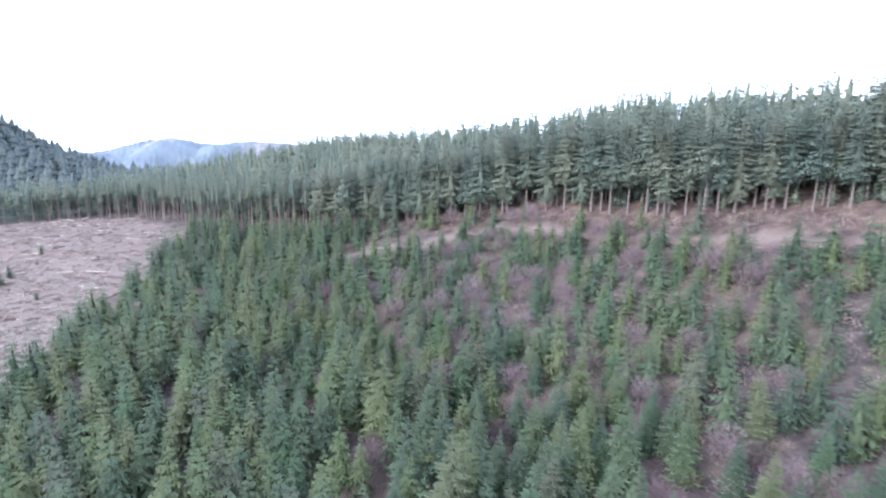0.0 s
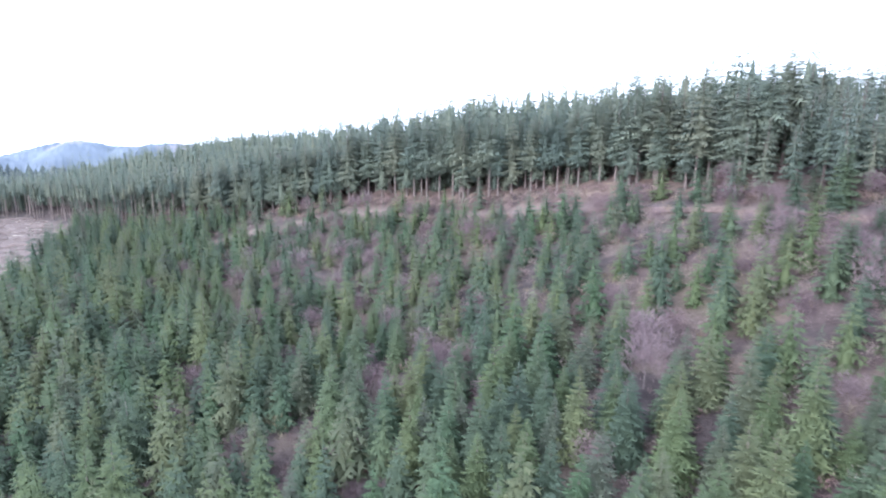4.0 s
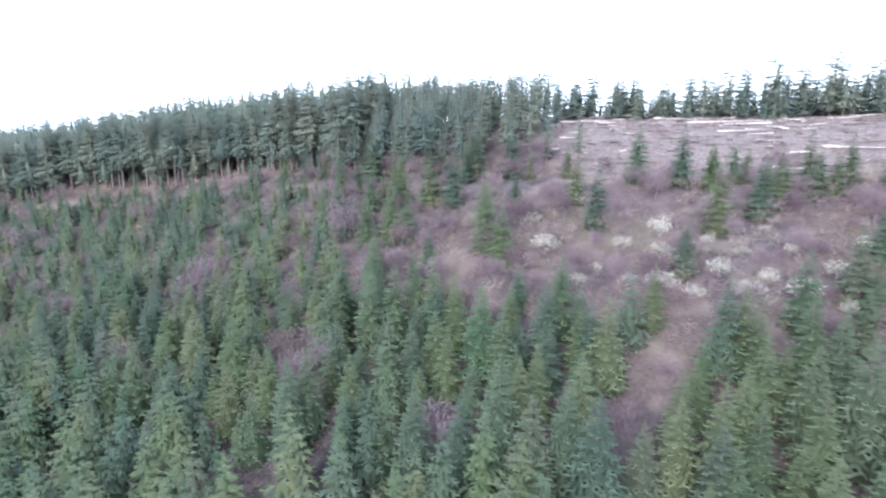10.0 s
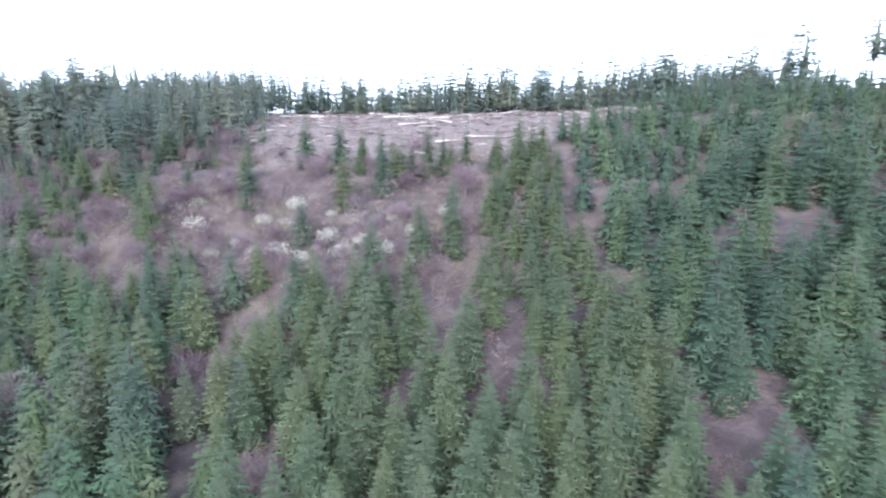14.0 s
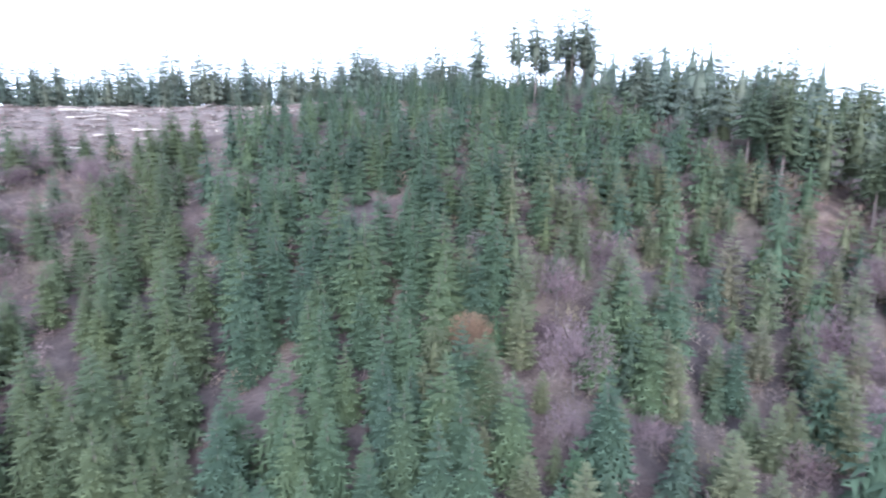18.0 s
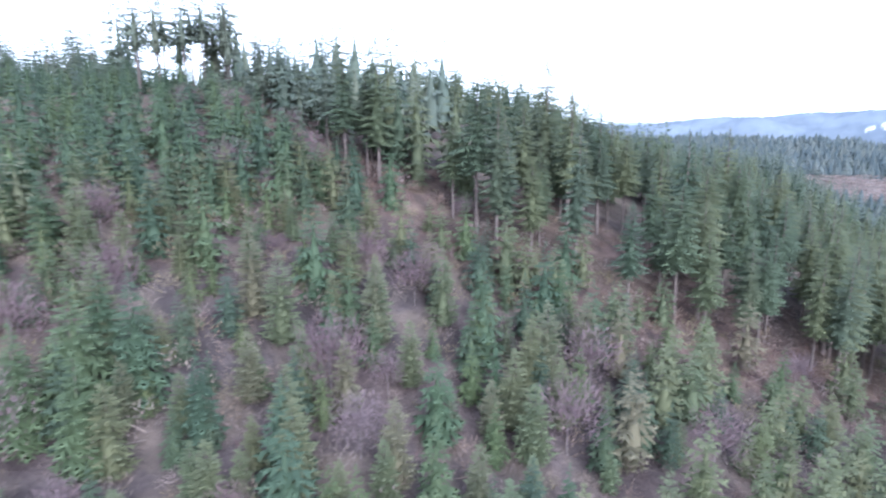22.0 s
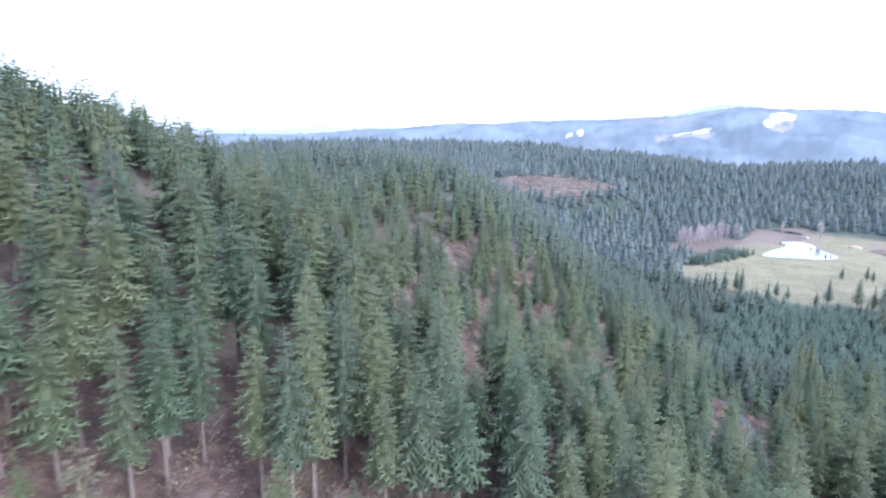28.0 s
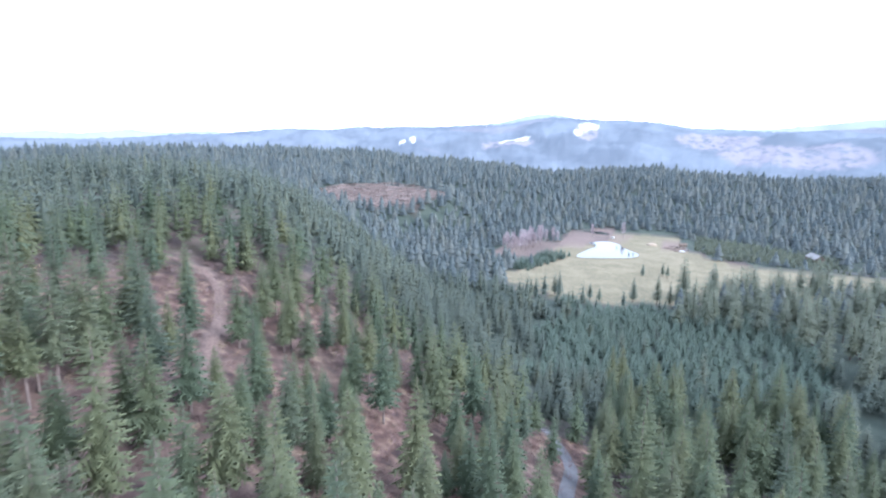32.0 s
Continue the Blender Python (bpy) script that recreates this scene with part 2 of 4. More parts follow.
TEAL = foliage("plantation_needles", [(0.0, (0.081, 0.114, 0.094)), (0.5, (0.099, 0.131, 0.105)), (1.0, (0.086, 0.121, 0.098))])


def bark(name, dark, light, scale):
    m, n, l, b = material(name, 0.9)
    nz = noise_node(n, l, scale, 5)
    l.new(ramp_node(n, l, nz.outputs["Fac"], [(0.3, dark), (0.7, light)]), b.inputs["Base Color"])
    bump(n, l, b, nz.outputs["Fac"], 0.5, 0.05)
    return m


BARK = bark("fir_bark", (0.080, 0.064, 0.060), (0.180, 0.146, 0.136), 3.0)
GREYBARK = bark("alder_bark", (0.11, 0.09, 0.09), (0.20, 0.17, 0.165), 4.0)


def twig_stuff(name, stops):
    m, n, l, b = material(name, 0.9)
    tone = n.new("ShaderNodeAttribute")
    tone.attribute_name = "tone"
    info = n.new("ShaderNodeObjectInfo")
    a = n.new("ShaderNodeMath")
    a.operation = "ADD"
    l.new(tone.outputs["Fac"], a.inputs[0])
    l.new(info.outputs["Random"], a.inputs[1])
    f = n.new("ShaderNodeMath")
    f.operation = "FRACT"
    l.new(a.outputs[0], f.inputs[0])
    geo = n.new("ShaderNodeNewGeometry")
    col = ramp_node(n, l, f.outputs[0], stops)
    spray = ramp_node(n, l, geo.outputs["Random Per Island"], [(0.0, (0.65, 0.65, 0.65)), (1.0, (1.35, 1.3, 1.3))])
    l.new(mix_node(n, l, 1.0, col, spray, "MULTIPLY"), b.inputs["Base Color"])
    return m


TWIGS = twig_stuff("bare_twigs", [(0.0, (0.074, 0.052, 0.061)), (0.4, (0.140, 0.101, 0.112)), (0.7, (0.155, 0.121, 0.133)), (1.0, (0.124, 0.089, 0.094))])
LICHEN = twig_stuff("pale_lichen_twigs", [(0.0, (0.307, 0.297, 0.250)), (1.0, (0.372, 0.357, 0.302))])
POPLAR = twig_stuff("pink_poplar_twigs", [(0.0, (0.273, 0.232, 0.249)), (1.0, (0.348, 0.305, 0.328))])
THICKET = twig_stuff("thicket_twigs", [(0.0, (0.116, 0.089, 0.083)), (0.3, (0.165, 0.133, 0.123)), (0.55, (0.205, 0.171, 0.153)), (0.75, (0.150, 0.107, 0.087)), (0.9, (0.183, 0.160, 0.097)), (1.0, (0.127, 0.097, 0.087))])
REDBRUSH = twig_stuff("shoulder_twigs", [(0.0, (0.070, 0.042, 0.040)), (0.3, (0.150, 0.095, 0.080)), (0.5, (0.075, 0.058, 0.066)), (0.7, (0.270, 0.205, 0.140)), (0.85, (0.085, 0.095, 0.050)), (1.0, (0.070, 0.042, 0.040))])
RUST = twig_stuff("rust_leaves", [(0.0, (0.165, 0.11, 0.075)), (1.0, (0.195, 0.13, 0.085))])
BRUSH = twig_stuff("low_brush", [(0.0, (0.135, 0.085, 0.082)), (0.35, (0.185, 0.135, 0.135)), (0.6, (0.150, 0.130, 0.085)), (0.8, (0.205, 0.165, 0.168)), (1.0, (0.140, 0.085, 0.074))])


def ground_material():
    m, n, l, b = material("hill_ground", 0.95)
    big = noise_node(n, l, 0.045, 5)
    mid = noise_node(n, l, 0.35, 6)
    fine = noise_node(n, l, 2.2, 6)

    def attr(name):
        a = n.new("ShaderNodeAttribute")
        a.attribute_name = name
        return a.outputs["Fac"]

    duff = ramp_node(n, l, mid.outputs["Fac"], [(0.30, (0.030, 0.024, 0.025)), (0.5, (0.052, 0.042, 0.043)), (0.66, (0.088, 0.070, 0.069))])
    bracken = ramp_node(n, l, fine.outputs["Fac"], [(0.3, (0.052, 0.035, 0.033)), (0.7, (0.125, 0.085, 0.080))])
    base = mix_node(n, l, ramp_node(n, l, big.outputs["Fac"], [(0.42, (0, 0, 0)), (0.6, (0.7, 0.7, 0.7))]), duff, bracken)
    green = ramp_node(n, l, big.outputs["Fac"], [(0.55, (0, 0, 0)), (0.75, (0.4, 0.4, 0.4))])
    base = mix_node(n, l, green, base, (0.10, 0.11, 0.055))
    slash = ramp_node(n, l, fine.outputs["Fac"], [(0.25, (0.070, 0.055, 0.050)), (0.5, (0.128, 0.100, 0.094)), (0.72, (0.235, 0.195, 0.180))])
    slash = mix_node(n, l, ramp_node(n, l, mid.outputs["Fac"], [(0.45, (0, 0, 0)), (0.7, (0.55, 0.55, 0.55))]), slash, (0.095, 0.068, 0.060))
    straw = ramp_node(n, l, noise_node(n, l, 0.16, 5).outputs["Fac"], [(0.52, (0, 0, 0)), (0.62, (0.4, 0.4, 0.4))])
    base = mix_node(n, l, straw, base, (0.165, 0.130, 0.105))
    base = mix_node(n, l, attr("cut"), base, slash)
    base = mix_node(n, l, attr("red"), base, ramp_node(n, l, mid.outputs["Fac"], [(0.34, (0.040, 0.027, 0.026)), (0.48, (0.088, 0.054, 0.046)), (0.58, (0.125, 0.082, 0.068)), (0.70, (0.205, 0.150, 0.108))]))
    grass = ramp_node(n, l, mid.outputs["Fac"], [(0.3, (0.112, 0.100, 0.064)), (0.52, (0.146, 0.129, 0.083)), (0.72, (0.190, 0.163, 0.112))])
    grass = mix_node(n, l, ramp_node(n, l, big.outputs["Fac"], [(0.45, (0, 0, 0)), (0.65, (0.6, 0.6, 0.6))]), grass, (0.21, 0.18, 0.125))
    base = mix_node(n, l, attr("meadow"), base, grass)
    base = mix_node(n, l, attr("dirt"), base, mix_node(n, l, fine.outputs["Fac"], (0.105, 0.072, 0.062), (0.21, 0.165, 0.15)))
    far = ramp_node(n, l, noise_node(n, l, 0.08, 5).outputs["Fac"], [(0.35, (0.034, 0.048, 0.042)), (0.65, (0.058, 0.072, 0.058))])
    base = mix_node(n, l, attr("woods"), base, far)
    l.new(base, b.inputs["Base Color"])
    bump(n, l, b, fine.outputs["Fac"], 0.8, 0.4)
    return m


GROUND = ground_material()

# ---- ground ----
def spread(lo, hi, near_lo, near_hi, step, grow):
    vals, v, d = [], near_lo, step
    while v < near_hi:
        vals.append(v)
        v += step
    d = step
    while v < hi:
        vals.append(v)
        d = min(d * grow, 260)
        v += d
    vals.append(hi)
    low, v, d = [], near_lo, step
    while v > lo:
        d = min(d * grow, 260)
        v -= d
        low.append(max(v, lo))
    return np.array(low[::-1] + vals)


def mesh_object(name, verts, faces, mat, smooth_faces=False, attrs=None, parent=None, label=""):
    me = bpy.data.meshes.new(name)
    verts = np.asarray(verts, np.float32)
    faces = np.asarray(faces, np.int32)
    k = faces.shape[1]
    me.vertices.add(len(verts))
    me.vertices.foreach_set("co", verts.ravel())
    me.loops.add(faces.size)
    me.loops.foreach_set("vertex_index", faces.ravel())
    me.polygons.add(len(faces))
    me.polygons.foreach_set("loop_start", np.arange(0, faces.size, k, dtype=np.int32))
    me.update(calc_edges=True)
    if smooth_faces:
        me.polygons.foreach_set("use_smooth", np.ones(len(faces), bool))
    for key, vals in (attrs or {}).items():
        me.attributes.new(key, "FLOAT", "POINT").data.foreach_set("value", np.asarray(vals, np.float32))
    me.materials.append(mat)
    me.validate()
    if name is None:
        return me
    ob = new(name, me)
    if parent:
        ob.parent = parent
    if label:
        ob["label"] = label
    return ob


def grid_faces(rows, cols):
    a = (np.arange(rows - 1)[:, None] * cols + np.arange(cols - 1)[None]).ravel()
    return np.stack([a, a + 1, a + cols + 1, a + cols], 1)


gs = spread(-4600, 4700, -330, 470, 3.2, 1.06)
gu = spread(-4600, 4600, 0, 170, 3.2, 1.06)
S, U = np.meshgrid(gs, gu)
X, Y = to_xy(S, U)
Z = height(X, Y)
wob = 4 * lumps(S, U, 40, 9)
near = smooth(np.hypot(S - 150, U), 1000, 500)
kinds = {
    "cut": np.maximum(is_cut(S + wob, U + wob), np.maximum(is_top_cut(S + wob, U + wob), is_far_cut(S, U))),
    "red": np.maximum(is_open_red(S + wob, U), np.maximum(np.maximum(0.5 * np.maximum(is_bench(S + wob, U), (S < 14) & (S > -240) & (U > np.interp(S, *zip(*FOREST_EDGE))) & (U < np.interp(S, *zip(*FOREST_EDGE)) + 30)), 0.55 * (S > 228) * (S < 345) * (np.abs(U - np.interp(S, *zip(*RIDGE_EDGE)) - 8) < 20)), 0.6 * smooth(np.hypot((S - 395) / 70, (U - 65) / 75), 1.1, 0.8))) * smooth(np.hypot(S - 150, U), 900, 600),
    "meadow": is_meadow(S + wob, U + wob),
    "dirt": np.maximum(np.maximum((off_line(S, U, TRACK) < 2.0) * smooth(S, 70, 30), off_line(S, U, SHOULDER_TRACK) < 1.2) * 0.8, np.maximum(is_yard(S, U) * 0.8, 0.55 * is_banks(S + wob, U + wob))),
    "woods": np.maximum(np.maximum(smooth(S, 430, 540), smooth(S, -300, -400)), smooth(U, 200, 300)) * (1 - is_open_red(S, U)) * (1 - is_top_cut(S, U)) * (1 - is_cut(S, U)) * (1 - is_meadow(S, U)) * (1 - is_far_cut(S, U)) * (1 - is_banks(S, U)),
}
ground = mesh_object("ground", np.stack([X, Y, Z], -1).reshape(-1, 3), grid_faces(len(gu), len(gs)), GROUND, True, {k: v.astype(float).ravel() for k, v in kinds.items()})
tagged(ground, "brown hillside ground with bracken, logging debris and meadow", "ground", kind="structure")

# ---- distance: wooded mountains far beyond, blue air haze mixed into their colour ----
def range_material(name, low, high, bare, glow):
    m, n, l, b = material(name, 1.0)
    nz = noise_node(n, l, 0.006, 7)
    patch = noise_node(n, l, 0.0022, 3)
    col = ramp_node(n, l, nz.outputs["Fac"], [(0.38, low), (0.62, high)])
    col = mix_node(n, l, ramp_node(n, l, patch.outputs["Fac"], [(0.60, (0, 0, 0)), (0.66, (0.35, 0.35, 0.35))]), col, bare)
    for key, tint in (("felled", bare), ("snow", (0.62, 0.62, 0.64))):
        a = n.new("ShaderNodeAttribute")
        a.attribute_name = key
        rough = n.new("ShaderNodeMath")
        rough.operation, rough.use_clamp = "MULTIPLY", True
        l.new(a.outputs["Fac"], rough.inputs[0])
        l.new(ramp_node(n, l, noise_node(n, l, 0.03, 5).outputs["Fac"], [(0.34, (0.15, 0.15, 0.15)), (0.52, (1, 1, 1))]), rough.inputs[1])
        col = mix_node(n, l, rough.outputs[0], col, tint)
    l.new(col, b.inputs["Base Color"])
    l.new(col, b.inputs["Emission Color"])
    # no lamp here: emission lifts the slopes the way distant haze would
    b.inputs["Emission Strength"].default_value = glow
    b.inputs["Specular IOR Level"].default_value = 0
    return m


def mountain_range(name, label, az0, az1, dist, deep, crest, foot, mat, seed, felled=(), snow=()):
    """A range about the flight: crest height by bearing, falling to its foot on both sides; clearings as (bearing, down the near face, half sizes)."""
    az = np.linspace(az0, az1, 420)
    dr = np.linspace(-1, 1, 61)
    A, R = np.meshgrid(az, dr)
    top = ramp(A, crest, 0.6)
    cx, cy = to_xy(298.0 if az0 > 20 else 0.0, 0.0)
    D = dist + R * deep
    x, y = cx + D * np.sin(np.radians(A)), cy + D * np.cos(np.radians(A))
    fold = np.cos(R * math.pi / 2) ** 1.3
    z = foot + (top - foot) * fold * (1 + 0.07 * lumps(x, y, 260, seed) * (1 - fold)) + 9 * lumps(x, y, 420, seed + 1) * (1 - np.abs(R)) + 2.5 * lumps(x, y, 90, seed + 2)
    z = z + 22 * np.abs(lumps(x, y, 520, seed + 3)) * (R < 0) * np.sin(np.clip(-R, 0, 1) * math.pi)
    z = z + np.random.RandomState(seed).uniform(0, 7, z.shape)
    marks = {}
    for key, spots in (("felled", felled), ("snow", snow)):
        w = np.zeros_like(A)
        for a0, r0, da, dd in spots:
            w = np.maximum(w, smooth(((A - a0 + 0.12 * np.sin(R * 40)) / da) ** 2 + ((R - r0) / dd) ** 2, 1.15, 0.8))
        marks[key] = w.ravel()
    ob = mesh_object(name, np.stack([x, y, z], -1).reshape(-1, 3), grid_faces(len(dr), len(az)), mat, True, marks)
    return tagged(ob, label, "backdrop", kind="structure")


# these blues are air haze put into the base colour, paler farther off
NEAR_HAZE_BLUE = range_material("hazed_wooded_hills", (0.092, 0.108, 0.134), (0.126, 0.146, 0.178), (0.175, 0.168, 0.195), 0.3)
FAR_HAZE_BLUE = range_material("hazed_far_mountains", (0.175, 0.20, 0.245), (0.20, 0.228, 0.275), (0.27, 0.27, 0.31), 0.35)
mountain_range("backdrop_hills_north", "wooded hills beyond the saddle, coloured with blue haze", -50, 12, 2600, 700,
               [(-50, -30), (-31, -12), (-28, 26), (-26.2, 33), (-24, 29), (-21, 20), (-19, 26), (-17.4, 32), (-15, 24), (-11, 2), (12, -15)], -90, NEAR_HAZE_BLUE, 11,
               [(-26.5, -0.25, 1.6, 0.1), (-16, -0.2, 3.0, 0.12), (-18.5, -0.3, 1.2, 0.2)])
mountain_range("backdrop_hills_east", "wooded mountains with pale clearings, coloured with blue haze", 60, 165, 3000, 900,
               [(60, 70), (88.8, 98), (95, 125), (105.5, 157), (116, 174), (122.2, 184), (127, 213), (130.4, 221), (136, 210), (141.3, 173), (147, 160), (165, 190)], -60, NEAR_HAZE_BLUE, 21,
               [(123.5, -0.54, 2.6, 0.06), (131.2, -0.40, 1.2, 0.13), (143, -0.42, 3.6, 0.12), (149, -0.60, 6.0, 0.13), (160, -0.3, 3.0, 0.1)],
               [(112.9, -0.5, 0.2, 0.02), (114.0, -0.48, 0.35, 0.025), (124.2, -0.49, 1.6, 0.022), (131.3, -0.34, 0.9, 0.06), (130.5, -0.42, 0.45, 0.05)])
mountain_range("backdrop_mountains_far", "mountains on the horizon, coloured with pale blue haze", 60, 170, 4100, 500,
               [(60, 100), (95, 150), (110, 190), (118, 215), (123, 236), (126.4, 308), (129, 285), (134, 250), (141, 205), (147, 200), (152, 240), (170, 330)], -60, FAR_HAZE_BLUE, 31)


# ---- trees ----
def conifer_crown(seed, tall, radius, bottom, whorls, boughs, twigs=2, ragged=0.2, drop=0.22, blunt=0.8, core=0.5, wide=0.44):
    """Whorls of feathered boughs, each a spine with paired side twigs, round a slim inner cone."""
    rng = random.Random(seed)
    v, f = [], []

    def reach_at(q):
        return radius * (1 - q) ** blunt * min(1, 0.58 + 2.4 * q) + 0.03 * radius

    sides = 6
    for k in range(4):
        q = 0.72 * k / 3
        for a in range(sides):
            t, r = 6.283 * (a + 0.5 * (k % 2)) / sides, reach_at(q) * core * rng.uniform(0.8, 1.1) * (1 - 0.33 * k)
            v.append((math.cos(t) * r, math.sin(t) * r, bottom + (tall - bottom) * (q + rng.uniform(-0.02, 0.02))))
    for k in range(3):
        for a in range(sides):
            p, p2 = k * sides + a, k * sides + (a + 1) % sides
            f += [(p, p2, p2 + sides), (p, p2 + sides, p + sides)]
    levels, q0 = [], 0.0
    while q0 < 0.965:
        levels.append(q0)
        q0 += 1.3 / whorls * (0.3 + 0.7 * reach_at(q0) / radius)
    for q0 in levels:
        turn, much, side = rng.uniform(0, 6.283), rng.uniform(1 - 0.5 * ragged, 1 + 0.25 * ragged), rng.uniform(0, 6.283)
        n = boughs if q0 < 0.72 else max(5, boughs - 2)
        for j in range(n):
            if rng.random() < 0.35 * ragged:
                continue
            q = min(max(q0 + rng.uniform(-0.35, 0.35) / whorls, 0.0), 0.97)
            a = turn + 6.283 * (j + rng.uniform(-0.3, 0.3)) / n
            ln = reach_at(q) * much * (1 + 0.3 * ragged * math.cos(a - side)) * rng.uniform(1 - 0.6 * ragged, 1.06)
            dip = drop * (1.2 - 1.1 * q) * rng.uniform(0.7, 1.3) - 0.34 * max(0.0, q - 0.45) * rng.uniform(0.7, 1.2)
            c, s_ = math.cos(a), math.sin(a)
            z0, curl, tilt = bottom + (tall - bottom) * q, 0.16 * rng.uniform(0.4, 1.3), rng.uniform(-0.12, 0.12)

            def spot(out, across=0.0, fall=0.0):
                r = ln * out
                return (c * r - s_ * across, s_ * r + c * across, z0 - dip * r - curl * ln * (out - out * out) * -1.4 - fall + tilt * across)

            first, step = 0.16, 0.62 / twigs
            i = len(v)
            for m in range(twigs + 1):
                v.append(spot(first + step * m))
            for m in range(twigs):
                w = ln * wide * (1.0 - 0.55 * m / twigs) * rng.uniform(0.8, 1.15)
                for way in (1, -1):
                    v.append(spot(min(first + step * (m + 1.25), 1.0), way * w, 0.55 * w))
                    f.append((i + m, i + m + 1, len(v) - 1) if way < 0 else (i + m + 1, i + m, len(v) - 1))
            w = 0.30 * ln * wide
            v += [spot(0.80, w, 0.5 * w), spot(0.80, -w, 0.5 * w), spot(1.04)]
            k0 = len(v)
            f += [(i + twigs, k0 - 1, k0 - 3), (i + twigs, k0 - 2, k0 - 1)]
    i, w = len(v), 0.022 * radius
    v += [(w, 0, tall * 0.9), (-w, w, tall * 0.9), (-w, -w, tall * 0.9), (0, 0, tall * 1.02)]
    f += [(i, i + 1, i + 3), (i + 1, i + 2, i + 3), (i + 2, i, i + 3)]
    return np.array(v), np.array(f)


def far_crown(seed, tall, radius, tiers=5):
    """A distant fir: a few jagged skirts."""
    rng = random.Random(seed)
    v, f = [], []
    for k in range(tiers):
        q = k / tiers
        reach = radius * (1 - q) ** 0.85
        z, turn, i = 1.0 + (tall - 1.0) * q, rng.uniform(0, 6.28), len(v)
        v.append((rng.uniform(-0.05, 0.05) * radius, rng.uniform(-0.05, 0.05) * radius, min(tall, z + (tall - 1.0) / tiers * rng.uniform(1.3, 1.8))))
        n = 10 if k < 3 else 7
        for a in range(n):
            r = reach * (rng.uniform(0.85, 1.1) if a % 2 else rng.uniform(0.5, 0.72))
            t = turn + 6.283 * (a + rng.uniform(-0.25, 0.25)) / n
            v.append((math.cos(t) * r, math.sin(t) * r, z + (0.15 - 0.15 * (a % 2)) * reach + rng.uniform(-0.1, 0.1) * reach))
        f += [(i, i + 1 + a, i + 1 + (a + 1) % n) for a in range(n)]
    return np.array(v), np.array(f)


def stem(seed, tall, r0, sides=6, rings=5, lean=0.01):
    rng = random.Random(seed)
    v, f = [], []
    px = py = 0.0
    for k in range(rings):
        q = k / (rings - 1)
        r = r0 * (1 - 0.9 * q) * (1.35 if k == 0 else 1)
        for a in range(sides):
            v.append((px + r * math.cos(6.283 * a / sides), py + r * math.sin(6.283 * a / sides), tall * q - (0.8 if k == 0 else 0)))
        px += rng.uniform(-lean, lean) * tall
        py += rng.uniform(-lean, lean) * tall
    for k in range(rings - 1):
        for a in range(sides):
            p, q = k * sides + a, k * sides + (a + 1) % sides
            f += [(p, q, q + sides), (p, q + sides, p + sides)]
    return np.array(v), np.array(f)


def bare_crown(seed, tall, radius, limbs, twigs, thick=0.05, bottom=0.12):
    """Ascending limbs that end in a haze of fine twigs."""
    rng = random.Random(seed)
    v, f = [], []

    def blade(a, b, w):
        d = Vector(b) - Vector(a)
        side = d.cross(Vector((rng.uniform(-1, 1), rng.uniform(-1, 1), rng.uniform(-1, 1))))
        side = side.normalized() * w if side.length > 1e-6 else Vector((w, 0, 0))
        i = len(v)
        v.extend([tuple(Vector(a) - side), tuple(Vector(a) + side), tuple(b)])
        f.append((i, i + 1, i + 2))

    for k in range(limbs):
        a, q = rng.uniform(0, 6.283), rng.uniform(bottom, 0.75)
        base = Vector((0, 0, tall * q))
        out = radius * rng.uniform(0.55, 1.0) * (1.15 - 0.6 * q)
        top = min(tall, tall * (q + rng.uniform(0.18, 0.4)))
        tip = Vector((math.cos(a) * out, math.sin(a) * out, top))
        blade(base, tip, thick * 0.6)
    for j in range(limbs * twigs):
        a, q, e = rng.uniform(0, 6.283), rng.random() ** 0.6, math.asin(rng.uniform(-0.75, 1))
        out = radius * q * math.cos(e) * rng.uniform(0.85, 1.1)
        p = Vector((math.cos(a) * out, math.sin(a) * out, tall * (0.56 + 0.42 * q * math.sin(e))))
        d = Vector((math.cos(a) * rng.uniform(0, 0.8) + rng.uniform(-0.4, 0.4), math.sin(a) * rng.uniform(0, 0.8) + rng.uniform(-0.4, 0.4), rng.uniform(0.5, 1.3)))
        blade(p, p + d * 0.16 * radius * rng.uniform(0.7, 1.5), thick * 0.6)
    return np.array(v), np.array(f)


def tree_thing(name, label, category, crown, trunk, crown_mat, trunk_mat, crown_label=""):
    """A pattern tree: an Empty at its base with trunk and crown."""
    root = tagged(new(name), label, category)
    mesh_object("trunk", *trunk, trunk_mat, True, parent=root)
    mesh_object("crown", *crown, crown_mat, parent=root, label=crown_label)
    return root


def stand(patterns, places, group):
    """Trees as things: one pattern stands at the first place of its kind, the others are copies."""
    used = {}
    for k, (x, y, z, size, turn) in enumerate(places):
        i = k % len(patterns)
        m = pose(x, y, z, 0, 0, turn)
        if i not in used:
            used[i] = tree_thing(*patterns[i])
            used[i]["group"] = group
            used[i].matrix_basis = m @ Matrix.Diagonal((size, size, size, 1))
        else:
            c = copy_thing(used[i], m)
            c.scale = (size, size, size)


